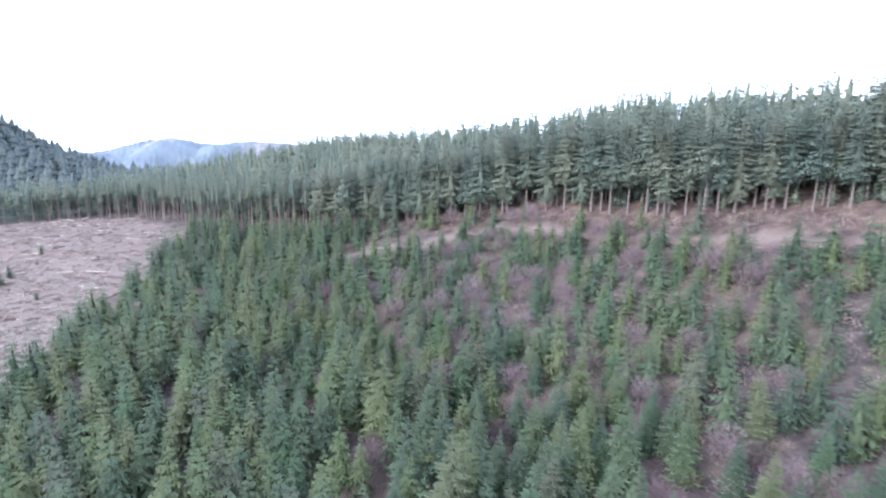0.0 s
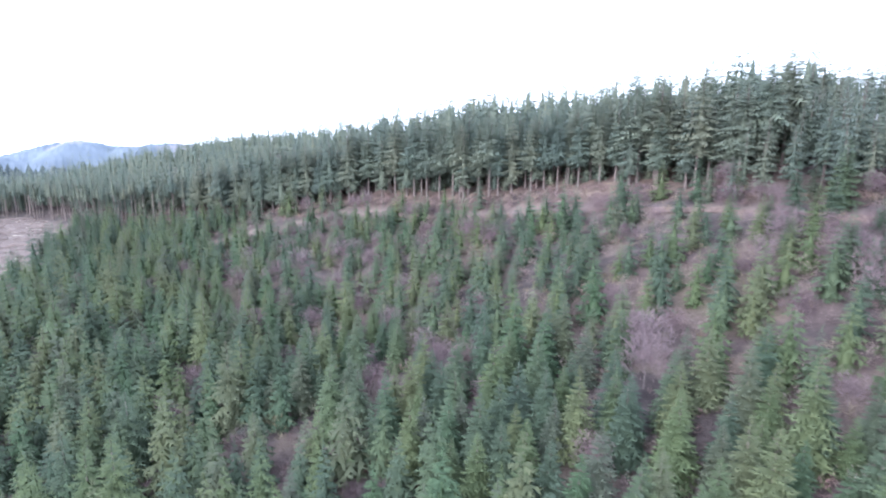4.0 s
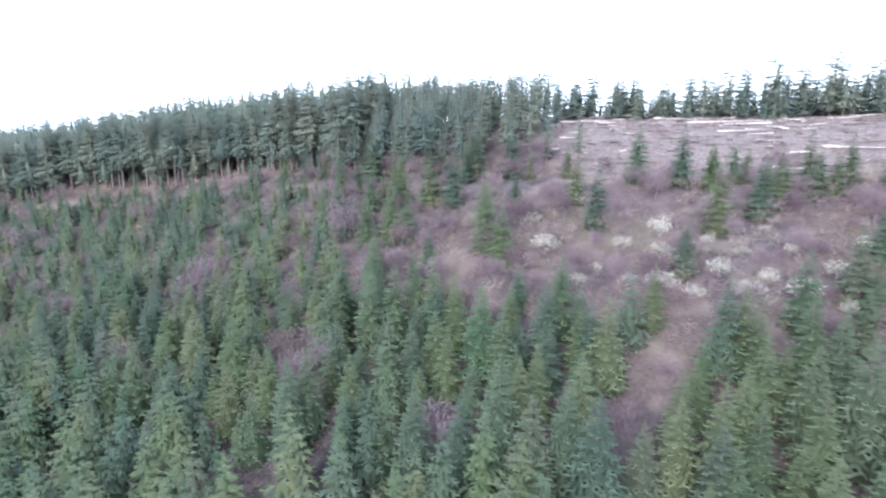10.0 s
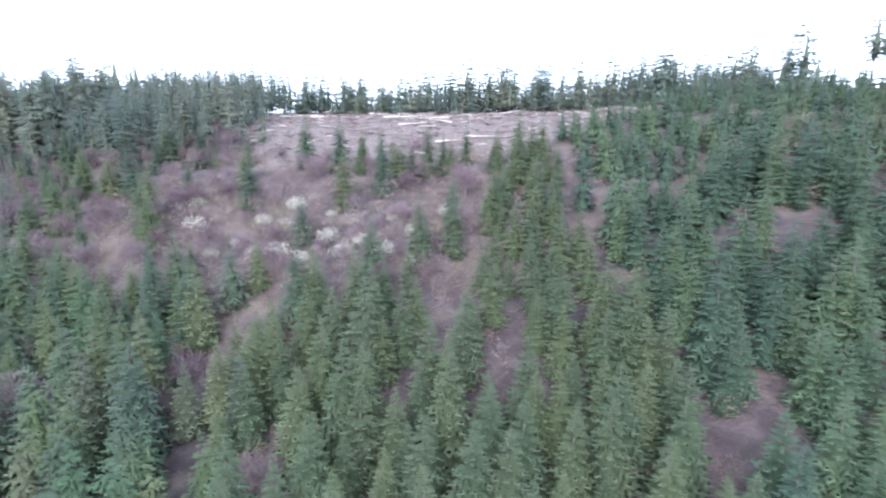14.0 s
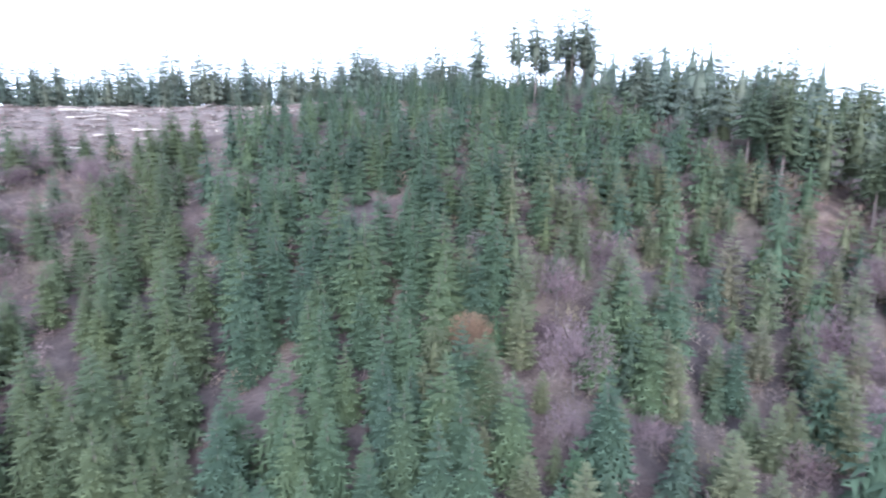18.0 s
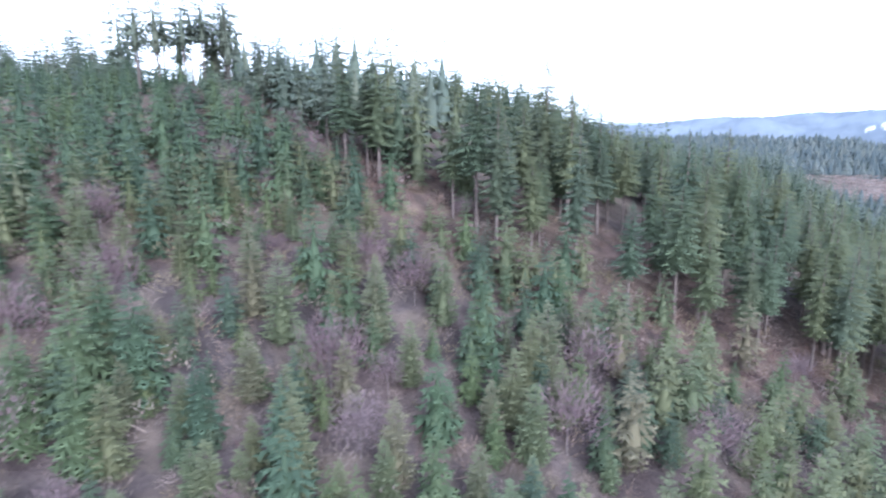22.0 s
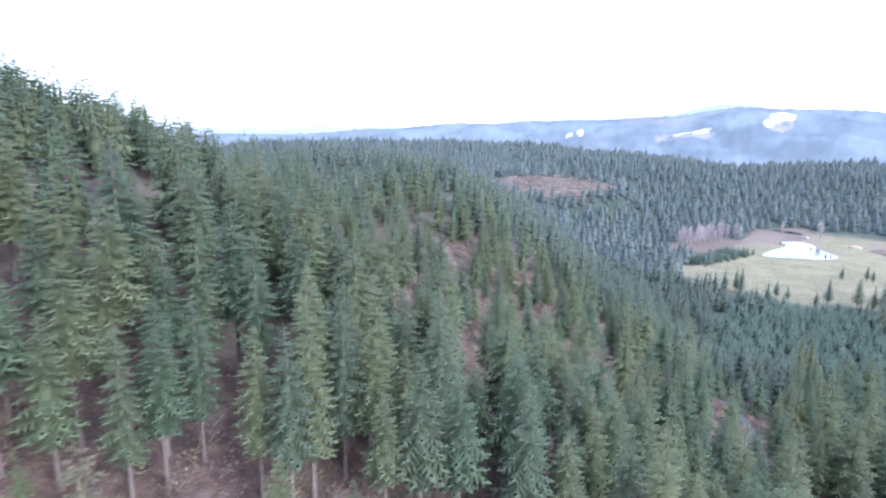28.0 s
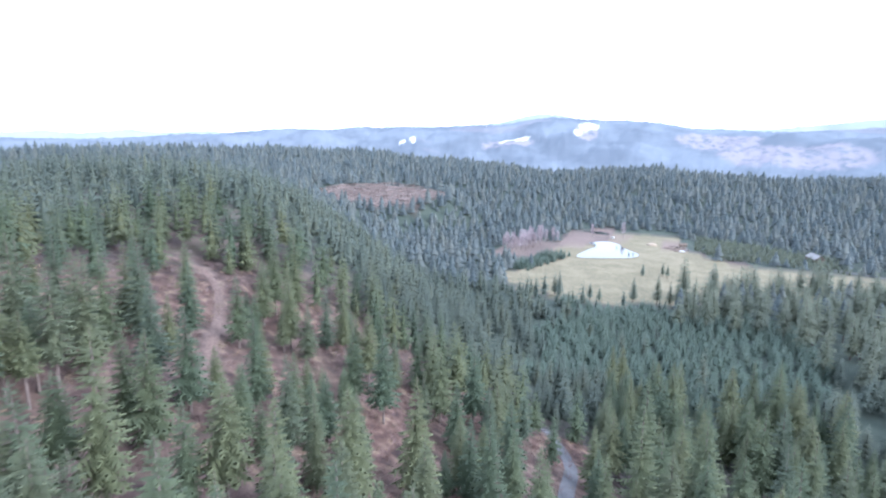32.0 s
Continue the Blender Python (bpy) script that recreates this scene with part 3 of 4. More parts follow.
def woods(name, label, shapes, places, mat, seed, category="trees"):
    """Many trees joined into one mesh, each with a tone of its own."""
    rng = np.random.RandomState(seed)
    vs, fs, ts, n = [], [], [], 0
    for k, (x, y, z, size, turn) in enumerate(places):
        v, f = shapes[rng.randint(len(shapes))]
        c, s_ = math.cos(turn), math.sin(turn)
        wide = size * rng.uniform(0.9, 1.12)
        w = np.empty_like(v)
        w[:, 0] = x + wide * (c * v[:, 0] - s_ * v[:, 1])
        w[:, 1] = y + wide * (s_ * v[:, 0] + c * v[:, 1])
        w[:, 2] = z + size * v[:, 2]
        vs.append(w)
        fs.append(f + n)
        ts.append(np.full(len(v), rng.rand()))
        n += len(v)
    ob = mesh_object(name, np.concatenate(vs), np.concatenate(fs), mat, attrs={"tone": np.concatenate(ts)})
    return tagged(ob, label, category, kind="stuff")


def scatter(s0, s1, u0, u1, step, keep, sizes, seed, jitter=0.42):
    """Places on a loose lattice where keep(s, u) holds."""
    rng = np.random.RandomState(seed)
    a, b = np.meshgrid(np.arange(s0, s1, step), np.arange(u0, u1, step))
    b = b + (np.round((a - s0) / step) % 2) * step * 0.5
    a, b = a.ravel() + rng.uniform(-jitter, jitter, a.size) * step, b.ravel() + rng.uniform(-jitter, jitter, b.size) * step
    r = rng.rand(a.size)
    ok = keep(a, b, r)
    a, b = a[ok], b[ok]
    x, y = to_xy(a, b)
    z = height(x, y) - 0.15
    size = rng.uniform(*sizes, a.size)
    return np.stack([x, y, z, size, rng.uniform(0, 6.283, a.size), a, b], 1)


def forest_edge(s):
    return np.interp(s, *zip(*FOREST_EDGE))


def ridge_edge(s):
    return np.interp(s, *zip(*RIDGE_EDGE))


def gaps(a, b, size, seed):
    return lumps(a, b, size, seed)


def lane_at(b):
    """Where along the flight the dense dark stand begins."""
    return np.interp(b, [50, 66, 78, 88, 101, 116], [157, 152, 147, 144, 141, 139])


LANE = [(117, 106), (126, 84), (127, 71), (124, 64), (130, 56), (131, 44)]


def young_keep(a, b, r):
    ok = (a > -300) & (a < lane_at(b)) & ~is_cut(a, b) & ~is_brush(a, b) & ~is_top_cut(a, b)
    ok &= ((a < 12) & (b < forest_edge(a) - 3)) | ((a >= 12) & (b < 118))
    ok &= ~is_bench(a, b) | (r < 0.72)
    ok &= (gaps(a, b, 26, 41) < 1.15 - 0.25 * (a < 0)) & (r < np.interp(b, [45, 70, 85, 105], [0.84, 0.94, 0.92, 0.84]) + 0.08 * (a > 25))
    return ok & ((b > 24) | (a < -40) | ((a < 5) & (b > 4))) & (a > -238) & (off_line(a, b, TRACK) > 2.6) & (off_line(a, b, LANE) > 1.7) & ((a < 112) | (r < 0.93))


def brush_keep(a, b, r):
    return is_brush(a, b) & (r < 0.13 + 0.5 * (b > 97) * (gaps(a, b, 17, 49) > -0.2) + 0.2 * (a < 52)) & (off_line(a, b, TRACK) > 2.6)


def dark_keep(a, b, r):
    ok = (a >= lane_at(b) + 1.8) & (a < 262) & (b < ridge_edge(np.maximum(a, 205)) - 2) & ~is_top_cut(a, b) & (b < 170)
    sparse = (a > 182 + 0.25 * (b - 30)) & (b < 80 - (a - 182) * 0.1)
    return ok & ~(sparse & (r > 0.12)) & (gaps(a, b, 24, 43) < 0.95) & (b > 30)


def pine_keep(a, b, r):
    return (a > 172 + 0.3 * (b - 30)) & (a < 330) & (b < np.minimum(84, ridge_edge(a) - 1)) & ((b > 18) | (a > 262)) & (r < np.where((a > 232) & (a < 292) & (b > ridge_edge(a) - 13), 0.34, 0.84)) & (gaps(a, b, 22, 44) < 1.4)


def tall_keep(a, b, r):
    west = (a < 10) & (b > forest_edge(a)) & (b < 245)
    ridge = (a >= 222) & (a < 345) & (b > ridge_edge(a)) & (b < 250) & ~((a > 214) & (a < 226) & (b > 120) & (b < 135))
    knoll = (a < -236)
    return west | (ridge & (r < np.where(a < 226, 0.3 * (b < 146), np.where(b < ridge_edge(a) + 30, 0.5, 0.42)))) | (knoll & (b > forest_edge(a)) & (b < 245))


def is_teal(a, b):
    return (a > 538 + 9 * np.sin(b / 12) - 0.25 * b) & (a < 668 + 6 * np.sin(b / 9)) & (b > -72 + 6 * np.sin(a / 9)) & (b < 62 + 8 * np.sin(a / 13))


def shoulder_keep(a, b, r):
    ok = (a >= 345) & (a < 690) & (b > -220) & (~is_open_red(a, b) | (r < 0.2)) & (off_line(a, b, ROAD) > 4.5) & (off_line(a, b, SHOULDER_TRACK) > 3.5)
    teal = is_teal(a, b) & (r > 0.03)
    grove = (a > 600) & (b < -10)
    return ok & ~teal & ~grove & ~((a > 640) & (b > -20) & (b < 88) & (r > 0.2)) & ~((b < 8) & (a < 540) & (r > 0.55)) & ~((b < 160) & (a < 470) & (r > 0.82 - 0.2 * (np.abs(a - 400) < 50) * (b > 12) * (b < 135))) & (gaps(a, b, 40, 45) < 0.85) & ((a < 560) | (b < 400))


young_shapes = [conifer_crown(100 + k, 8.6 + 0.35 * k, 2.75 + 0.16 * (k % 4), 0.3, 9, 7, 2, 0.14, 0.22 + 0.05 * (k % 3), 0.88 + 0.07 * (k % 3)) for k in range(8)]
young_fine = [(conifer_crown(200 + k, 8.6 + 0.5 * k, 2.75 + 0.15 * k, 0.3, 13, 9, 3, 0.14, 0.22 + 0.03 * k, 0.88 + 0.07 * (k % 3)), stem(300 + k, 7.9 + 0.5 * k, 0.13)) for k in range(5)]
tall_shapes = [conifer_crown(400 + k, 23 + 1.3 * (k % 5), 5.2 + 0.4 * (k % 3), 3.6 + 1.7 * (k % 4), 11, 7, 2, 0.32, 0.28, 0.7, 0.42, 0.42) for k in range(7)]
tall_fine = [(conifer_crown(500 + k, 23 + 1.3 * k, 5.2 + 0.4 * (k % 3), 4.0 + 1.6 * (k * 2 % 5), 18, 8, 3, 0.32, 0.28, 0.7, 0.4, 0.4), stem(600 + k, 22.3 + k, 0.32, 7, 6, 0.006)) for k in range(5)]
inner_shapes = [conifer_crown(420 + k, 22 + 1.2 * k, 5.2, 4.0, 5, 5, 1, 0.32, 0.26, 0.7, 0.6, 0.5) for k in range(6)]
pine_shapes = [conifer_crown(700 + k, 7.8 + 0.5 * k, 2.2 + 0.15 * k, 0.6, 9, 7, 2, 0.28, -0.04, 0.6, 0.5, 0.46) for k in range(5)]
pine_fine = [(conifer_crown(710 + k, 7.9 + 0.6 * k, 2.2 + 0.15 * k, 0.6, 14, 8, 3, 0.28, -0.04, 0.6, 0.48, 0.44), stem(720 + k, 7.2 + 0.6 * k, 0.11)) for k in range(3)]
valley_shapes = [conifer_crown(860 + k, 21 + 1.2 * (k % 4), 5.2 + 0.4 * (k % 3), 2.0 + 1.2 * (k % 3), 10, 7, 2, 0.26, 0.26, 0.86, 0.48, 0.44) for k in range(7)]
mid_shapes = [conifer_crown(850 + k, 19 + k, 5.6, 1.5, 5, 5, 1, 0.28, 0.28, 0.88, 0.62, 0.52) for k in range(6)]
teal_shapes = [conifer_crown(150 + k, 8.5 + 0.4 * k, 2.9, 0.3, 8, 7, 1, 0.2, 0.16, 0.7, 0.6, 0.5) for k in range(5)]
far_shapes = [far_crown(800 + k, 12 + 1.6 * k, 5.4 + 0.5 * (k % 3), 4) for k in range(6)]

BARE = [(-96, 75), (-84, 88), (-50, 104), (-102, 67), (-74, 57), (-29, 66), (-21, 63), (-42, 102), (-16, 63), (11, 70), (53, 58), (35, 88), (-91, 80), (12, 54), (19, 102), (50, 55),
        (9, 74), (34, 90), (27, 97), (47, 60), (75, 50), (195, 58), (194, 48), (256, 29), (242, 35), (250, 41), (235, 56), (222, 47), (231, 61), (203, 62)]
bare_more = scatter(-130, 300, 36, 122, 9.0, lambda a, b, r: (r < np.where((a > 20) & (a < 130) & (b < 74), 0.16, np.where(a > 185, 0.26, 0.42))) & ~is_cut(a, b) & ~is_top_cut(a, b) & (b < np.where(a > 205, ridge_edge(a) + 14, 140)) & ((a < 130) | (a > 185)), (0.6, 1.1), 72)
bare_at = np.concatenate([np.array(BARE + [(184, 55), (184, 52)], float), bare_more[:, 5:7]])


def away(places, room):
    """Those that leave room to the leafless trees."""
    d = np.hypot(places[:, 5][:, None] - bare_at[None, :, 0], places[:, 6][:, None] - bare_at[None, :, 1]).min(1)
    return places[d > room]


young = scatter(-300, 160, -62, 120, 4.2, young_keep, (0.72, 1.22), 51)
young[:, 3] *= np.interp(young[:, 6], [30, 55, 75, 105], [1.26, 1.18, 1.05, 0.94])
young = away(young, 3.1)
pale = young[young[:, 5] > 106]
young = young[young[:, 5] <= 106]
order = np.argsort(np.abs(young[:, 6] - 58) + 0.05 * np.abs(young[:, 5] - 20))
first, rest = young[order[:290]], young[order[290:]]
stand([("young_fir", "young green fir tree on the brown slope", "tree", c, t, YOUNG, BARK) for c, t in young_fine], [p[:5] for p in first], "young firs on the slope")
woods("young_fir_plantation", "young green firs crowding the hillside", young_shapes, [p[:5] for p in rest], YOUNG, 1)

stand([("pale_fir", "pale yellow-green young fir beside a brown lane", "tree", c, t, LIGHT, BARK) for c, t in young_fine], [p[:5] for p in pale], "pale firs beside the brown lanes")

lone = scatter(-10, 128, 70, 122, 4.2, brush_keep, (0.7, 1.4), 52)
stand([("young_fir", "lone young fir among leafless brush", "tree", c, t, YOUNG, BARK) for c, t in young_fine[:2]], [p[:5] for p in lone], "lone firs in the brush")

dark = scatter(120, 265, 5, 165, 4.1, dark_keep, (0.85, 1.3), 53)
dark = away(dark, 2.8)
dark[:, 3] *= np.interp(dark[:, 6], [40, 80, 135], [1.10, 1.02, 0.72])
close = np.abs(dark[:, 5] - 172) + np.abs(dark[:, 6] - 55)
stand([("dark_fir", "dark green young fir in the dense stand", "tree", c, t, DARK, BARK) for c, t in young_fine], [p[:5] for p in dark[np.argsort(close)[:130]]], "dark firs in the dense stand")
woods("dense_fir_plantation", "dense dark green firs on the steep slope", young_shapes, [p[:5] for p in dark[np.argsort(close)[130:]]], DARK, 2)
pines = scatter(165, 330, -30, 86, 3.45, pine_keep, (0.58, 1.2), 54)
pines = away(pines, 2.5)
some = np.random.RandomState(540).rand(len(pines))
some_pines = pines[some < 0.58]
close = np.argsort(np.abs(some_pines[:, 5] - 215) + np.abs(some_pines[:, 6] - 45))
stand([("young_pine", "yellow-green young pine among brown brush", "tree", c, t, PINE, BARK) for c, t in pine_fine], [p[:5] for p in some_pines[close[:100]]], "young pines on the slope")
woods("young_pines", "yellow-green young pines among brown brush", pine_shapes, [p[:5] for p in some_pines[close[100:]]], PINE, 3)
woods("firs_among_pines", "young green firs among yellowish pines", young_shapes, [(*p[:3], 0.8 * p[3], p[4]) for p in pines[some >= 0.58]], YOUNG, 33)

row = scatter(52, 212, 158, 194, 3.6, lambda a, b, r: (r < 0.72) & (b > 176 - 0.16 * (a - 60)) & (a < 205), (0.34, 0.84), 61)
row[::19, 3] *= 1.4
stand([("hilltop_fir", "ragged dark fir on the harvested hilltop", "tree", conifer_crown(450 + k, 16 + 2 * k, 5.2 + 0.5 * k, 1.5 + 1.2 * (k % 2), 12, 7, 2, 0.5, 0.22, 0.62, 0.3, 0.42), stem(460 + k, 16 + 2 * k, 0.22), TALL, BARK) for k in range(4)],
      [p[:5] for p in row], "ragged firs on the hilltop")

thin = scatter(6, 80, 119, 205, 4.4, lambda a, b, r: (a < 84 - (b - 100) * 0.4) & (r < 0.92 - 0.5 * smooth(a + (b - 100) * 0.4, 50, 84)), (0.45, 0.84), 64)
stand([("slender_fir", "slender thin-crowned fir at the edge of the felled ground", "tree", conifer_crown(470 + k, 21 + k, 4.4, 2.5 + 2.0 * (k % 3), 14, 7, 2, 0.42, 0.24, 0.62, 0.28, 0.4), stem(480 + k, 20.5 + k, 0.24), TALL, BARK) for k in range(4)],
      [p[:5] for p in thin], "slender firs beside the felled ground")
crest = scatter(208, 226, 128, 144, 4.2, lambda a, b, r: r < 0.7, (0.82, 1.08), 65)
stand([("crest_fir", "slender bare-stemmed fir on the crest", "tree", conifer_crown(490 + k, 21 + k, 4.0, 8.0 + 2 * k, 10, 7, 2, 0.55, 0.22, 0.5, 0.3, 0.42), stem(495 + k, 20.5 + k, 0.24), TALL, BARK) for k in range(3)], [p[:5] for p in crest], "slender firs on the crest")

shoulder_fine = [(conifer_crown(550 + k, 21 + k, 5.0 + 0.35 * (k % 3), 2.5 + 1.6 * (k % 3), 18, 9, 4, 0.24, 0.26, 0.86, 0.44, 0.38), stem(560 + k, 20.5 + k, 0.30, 7, 6, 0.006)) for k in range(5)]
ridge_fine = [(conifer_crown(570 + k, 22 + 1.2 * k, 4.7 + 0.35 * (k % 3), 7.0 + 1.8 * (k % 3), 16, 9, 4, 0.3, 0.28, 0.76, 0.4, 0.38), stem(580 + k, 21.5 + 1.2 * k, 0.32, 7, 6, 0.006)) for k in range(5)]
tall = scatter(-420, 345, -60, 262, 4.0, tall_keep, (0.66, 1.02), 55)
tall[:, 3] *= np.interp(tall[:, 5], [210, 226, 243, 262, 300], [0.95, 0.80, 0.90, 0.91, 0.91])
tall[:, 3] *= np.where((tall[:, 5] > 200) & (tall[:, 5] < 300), np.interp(tall[:, 6], [90, 125], [1.03, 0.88]), 1)
tall[:, 3] *= np.interp(tall[:, 5], [-250, -120, -40], [0.87, 1.09, 1.02])
glade = np.hypot((tall[:, 5] - 372) / 48, (tall[:, 6] - 98) / 50)
tall[:, 3] *= np.interp(glade, [0.8, 1.2], [0.85, 1])
edge = np.where(tall[:, 5] < 12, tall[:, 6] - forest_edge(tall[:, 5]), np.where(tall[:, 5] > 200, tall[:, 6] - ridge_edge(tall[:, 5]), 4.0))
order = np.argsort(edge)
first, rest = tall[order[:320]], tall[order[320:]]


def on_ridge(p):
    return p[5] >= 255 and p[6] < 80


stand([("tall_fir", "tall fir with a bare lower trunk at the forest edge", "tree", c, t, TALL, BARK) for c, t in tall_fine], [p[:5] for p in first if -190 < p[5] < 236], "tall firs at the forest edge")
stand([("saddle_fir", "tall fir with a long bare trunk above harvested ground", "tree", conifer_crown(520 + k, 24 + 1.3 * k, 3.2, 14.5 + 1.2 * (k % 3), 9, 7, 3, 0.36, 0.2, 0.6, 0.4, 0.42), stem(530 + k, 23.5 + 1.3 * k, 0.32, 7, 6, 0.006), TALL, BARK) for k in range(4)], [p[:5] for p in first if p[5] <= -190], "bare-trunked firs at the saddle")
under = scatter(-190, 74, 112, 215, 5.0, lambda a, b, r: (b > np.where(a < 12, forest_edge(a) + 4, 130)) & (b < np.where(a < 12, forest_edge(a) + 40, 200)) & (a < 44 - (b - 100) * 0.4), (0.6, 1.1), 66)
under = np.concatenate([under, scatter(196, 250, 112, 148, 3.8, lambda a, b, r: (b > ridge_edge(a) - 14) & (r < 0.8), (0.45, 0.9), 67)])
woods("forest_understory", "low firs growing in the shade of the tall forest", teal_shapes, [p[:5] for p in under], TALL, 15)
stand([("olive_fir", "olive-green fir with a bare trunk on the falling ridge", "tree", c, t, OLIVE, BARK) for c, t in ridge_fine], [p[:5] for p in first if p[5] >= 236] + [p[:5] for p in rest if on_ridge(p)], "firs on the falling ridge")
deep = (np.sort(edge)[320:] > 28) & (rest[:, 5] < 270)
woods("tall_fir_forest", "dark green tall fir forest on the ridge", tall_shapes, [p[:5] for p in rest[~deep & (rest[:, 5] < 236)]], TALL, 4)
woods("lower_ridge_firs", "olive-green firs where the ridge falls to the valley", valley_shapes, [p[:5] for p in rest[~deep & (rest[:, 5] >= 236)] if not on_ridge(p)], OLIVE, 44)
woods("inner_fir_forest", "tall firs deep within the ridge forest", inner_shapes, [p[:5] for p in rest[deep][::3]], TALL, 14)
woods("forest_trunks", "bare grey-brown trunks within the fir forest", [stem(650 + k, 16, 0.28, 4, 2) for k in range(3)], [p[:5] for p in rest[~deep]], BARK, 5, "trunks")

shoulder = scatter(345, 690, -220, 420, 6.5, shoulder_keep, (0.45, 1.0), 56)
shoulder[:, 3] *= np.where((shoulder[:, 6] < 5) & (shoulder[:, 5] < 540), 1.38, 1)
shoulder[:, 3] *= np.interp(np.hypot((shoulder[:, 5] - 372) / 48, (shoulder[:, 6] - 98) / 50), [0.8, 1.2], [0.9, 1])


def near_side(p):
    return p[5] < 470 and p[6] < 175


def by_road(p):
    return (p[5] < 430 and 0 < p[6] < 112) or (p[5] < 540 and -70 < p[6] < 20)


woods("valley_fir_forest", "green firs of mixed height going down to the valley", valley_shapes, [p[:5] for p in shoulder if near_side(p) and not by_road(p)], OLIVE, 6)
stand([("shoulder_fir", "mixed-age fir on the bracken-covered shoulder", "tree", c, t, OLIVE, BARK) for c, t in shoulder_fine], [p[:5] for p in shoulder if by_road(p)], "firs on the shoulder")
lower = [p for i, p in enumerate(shoulder) if not near_side(p) and not by_road(p) and i % 4]
woods("lower_fir_forest", "green firs on the lower slope by the meadow", valley_shapes, [p[:5] for p in lower if p[5] < 600 and p[6] < 120], MID_HAZE_GREEN, 16)
woods("far_slope_forest", "green firs on the far side of the ridge", mid_shapes, [p[:5] for p in lower if p[5] >= 600 or p[6] >= 120], MID_HAZE_GREEN, 20)
teal = scatter(500, 690, -85, 84, 4.4, lambda a, b, r: is_teal(a, b) & (gaps(a, b, 40, 46) < 0.95) & (r < 0.93), (0.6, 1.2), 57)
woods("blue_green_plantation", "close-grown blue-green young firs below the meadow", teal_shapes, [p[:5] for p in teal], TEAL, 7)


def far_keep(a, b, r):
    d = np.hypot(a - 298, b)
    return (d > 380) & (d < 1500) & (a > 300) & ~is_meadow(a, b) & ~is_far_cut(a, b) & ~is_yard(a, b) & ~((a < 1075) & (b > 0) & (b < 116)) & ~is_banks(a, b) & ~is_scrub(a, b) & ~((a > 812) & (a < 950) & (b > 118) & (b < 182)) & ((a >= 690) | (b > 400)) & (np.abs(np.degrees(np.arctan2(b, a - 298)) - 25) < 45)


far = scatter(500, 1700, -400, 1150, 12.0, far_keep, (0.55, 1.2), 58)
woods("far_woods", "dark fir woods rolling to the far ridge", far_shapes, [p[:5] for p in far], FAR_HAZE_GREEN, 8)
knoll = scatter(-850, -420, -330, 230, 8.8, lambda a, b, r: b > -400, (0.8, 1.1), 59)
knoll2 = scatter(-420, -236, -260, 60, 6.5, lambda a, b, r: (b <= forest_edge(a)) & ~is_cut(a, b) & (a < -300), (0.8, 1.1), 60)
woods("knoll_woods", "dark fir woods on the knoll behind the harvested ground", far_shapes, [p[:5] for p in np.concatenate([knoll, knoll2])], FAR_HAZE_GREEN, 9)


# ---- leafless trees and brush ----
def at(s, u):
    x, y = to_xy(s, u)
    return float(x), float(y), float(height(np.array([x]), np.array([y]))[0])


def bare_pattern(label, k, mat=TWIGS):
    return ("bare_alder", label, "tree", bare_crown(900 + k, 6.6, 2.7 + 0.3 * (k % 3), 8, 150, 0.055), stem(950 + k, 5.0, 0.07, 5, 5, 0.02), mat, GREYBARK)


bare_patterns = [bare_pattern("leafless grey-purple alder among the firs", k) for k in range(5)]
rng = np.random.RandomState(71)
spots = [(*at(s, u), rng.uniform(1.0, 1.35), rng.uniform(0, 360)) for s, u in BARE]
thick = scatter(0, 126, 76, 118, 5.2, lambda a, b, r: is_brush(a, b) & (r < 0.75) & (off_line(a, b, TRACK) > 3), (0.35, 0.9), 73)
stand(bare_patterns, spots + [tuple(p[:5]) for p in bare_more] + [tuple(p[:5]) for p in thick], "leafless alders on the slope")

lichen = [("lichen_bush", "pale lichen-covered leafless bush on brown ground", "bush", bare_crown(980 + k, 3.6, 2.0 + 0.3 * k, 12, 40, 0.075, 0.02), stem(985 + k, 3.2, 0.09, 5, 4, 0.03), LICHEN, GREYBARK) for k in range(3)]
stand(lichen, [(*at(s, u), 0.5 + 0.5 * ((i * 7) % 5) / 4, 50.0 * i) for i, (s, u) in enumerate([(86, 83), (89, 88), (96, 79), (98, 85), (103, 83), (106, 88), (109, 82), (113, 80), (91, 80), (117, 85), (101, 90), (72, 94), (94, 91), (84, 79), (107, 79), (112, 90), (100, 78), (77, 86), (118, 79), (95, 86), (-74, 62), (121, 92)])], "pale bushes on the slope")
rust = [("rusty_larch", "rust-brown rounded young tree beside firs", "tree", bare_crown(990, 6.0, 2.9, 30, 130, 0.035), stem(991, 5.5, 0.12), RUST, BARK)]
stand(rust, [(*at(184, 55), 1.0, 0)], "rust-brown trees")
stand([("bare_poplar", "tall leafless pinkish poplar by the pond", "tree", bare_crown(995 + 3 * k, 19.0 + 2 * k, 2.7 + 0.4 * k, 14, 90, 0.22, 0.05), stem(996 + 3 * k, 17, 0.22), POPLAR, GREYBARK) for k in range(3)],
      [(*at(s, u), 0.7 + 0.4 * ((i * 5) % 7) / 6, 40.0 * i) for i, (s, u) in enumerate([(868, 160), (874, 152), (880, 163), (886, 155), (890, 148), (896, 158), (902, 150), (908, 145), (915, 152), (884, 170), (872, 171), (925, 143), (935, 139), (870, 156), (877, 167), (883, 150), (889, 165), (894, 152), (899, 145), (905, 157), (911, 140), (920, 148), (930, 146), (940, 132), (947, 128), (865, 166), (1010, 60), (1002, 96), (1030, 100)])], "poplars by the pond")

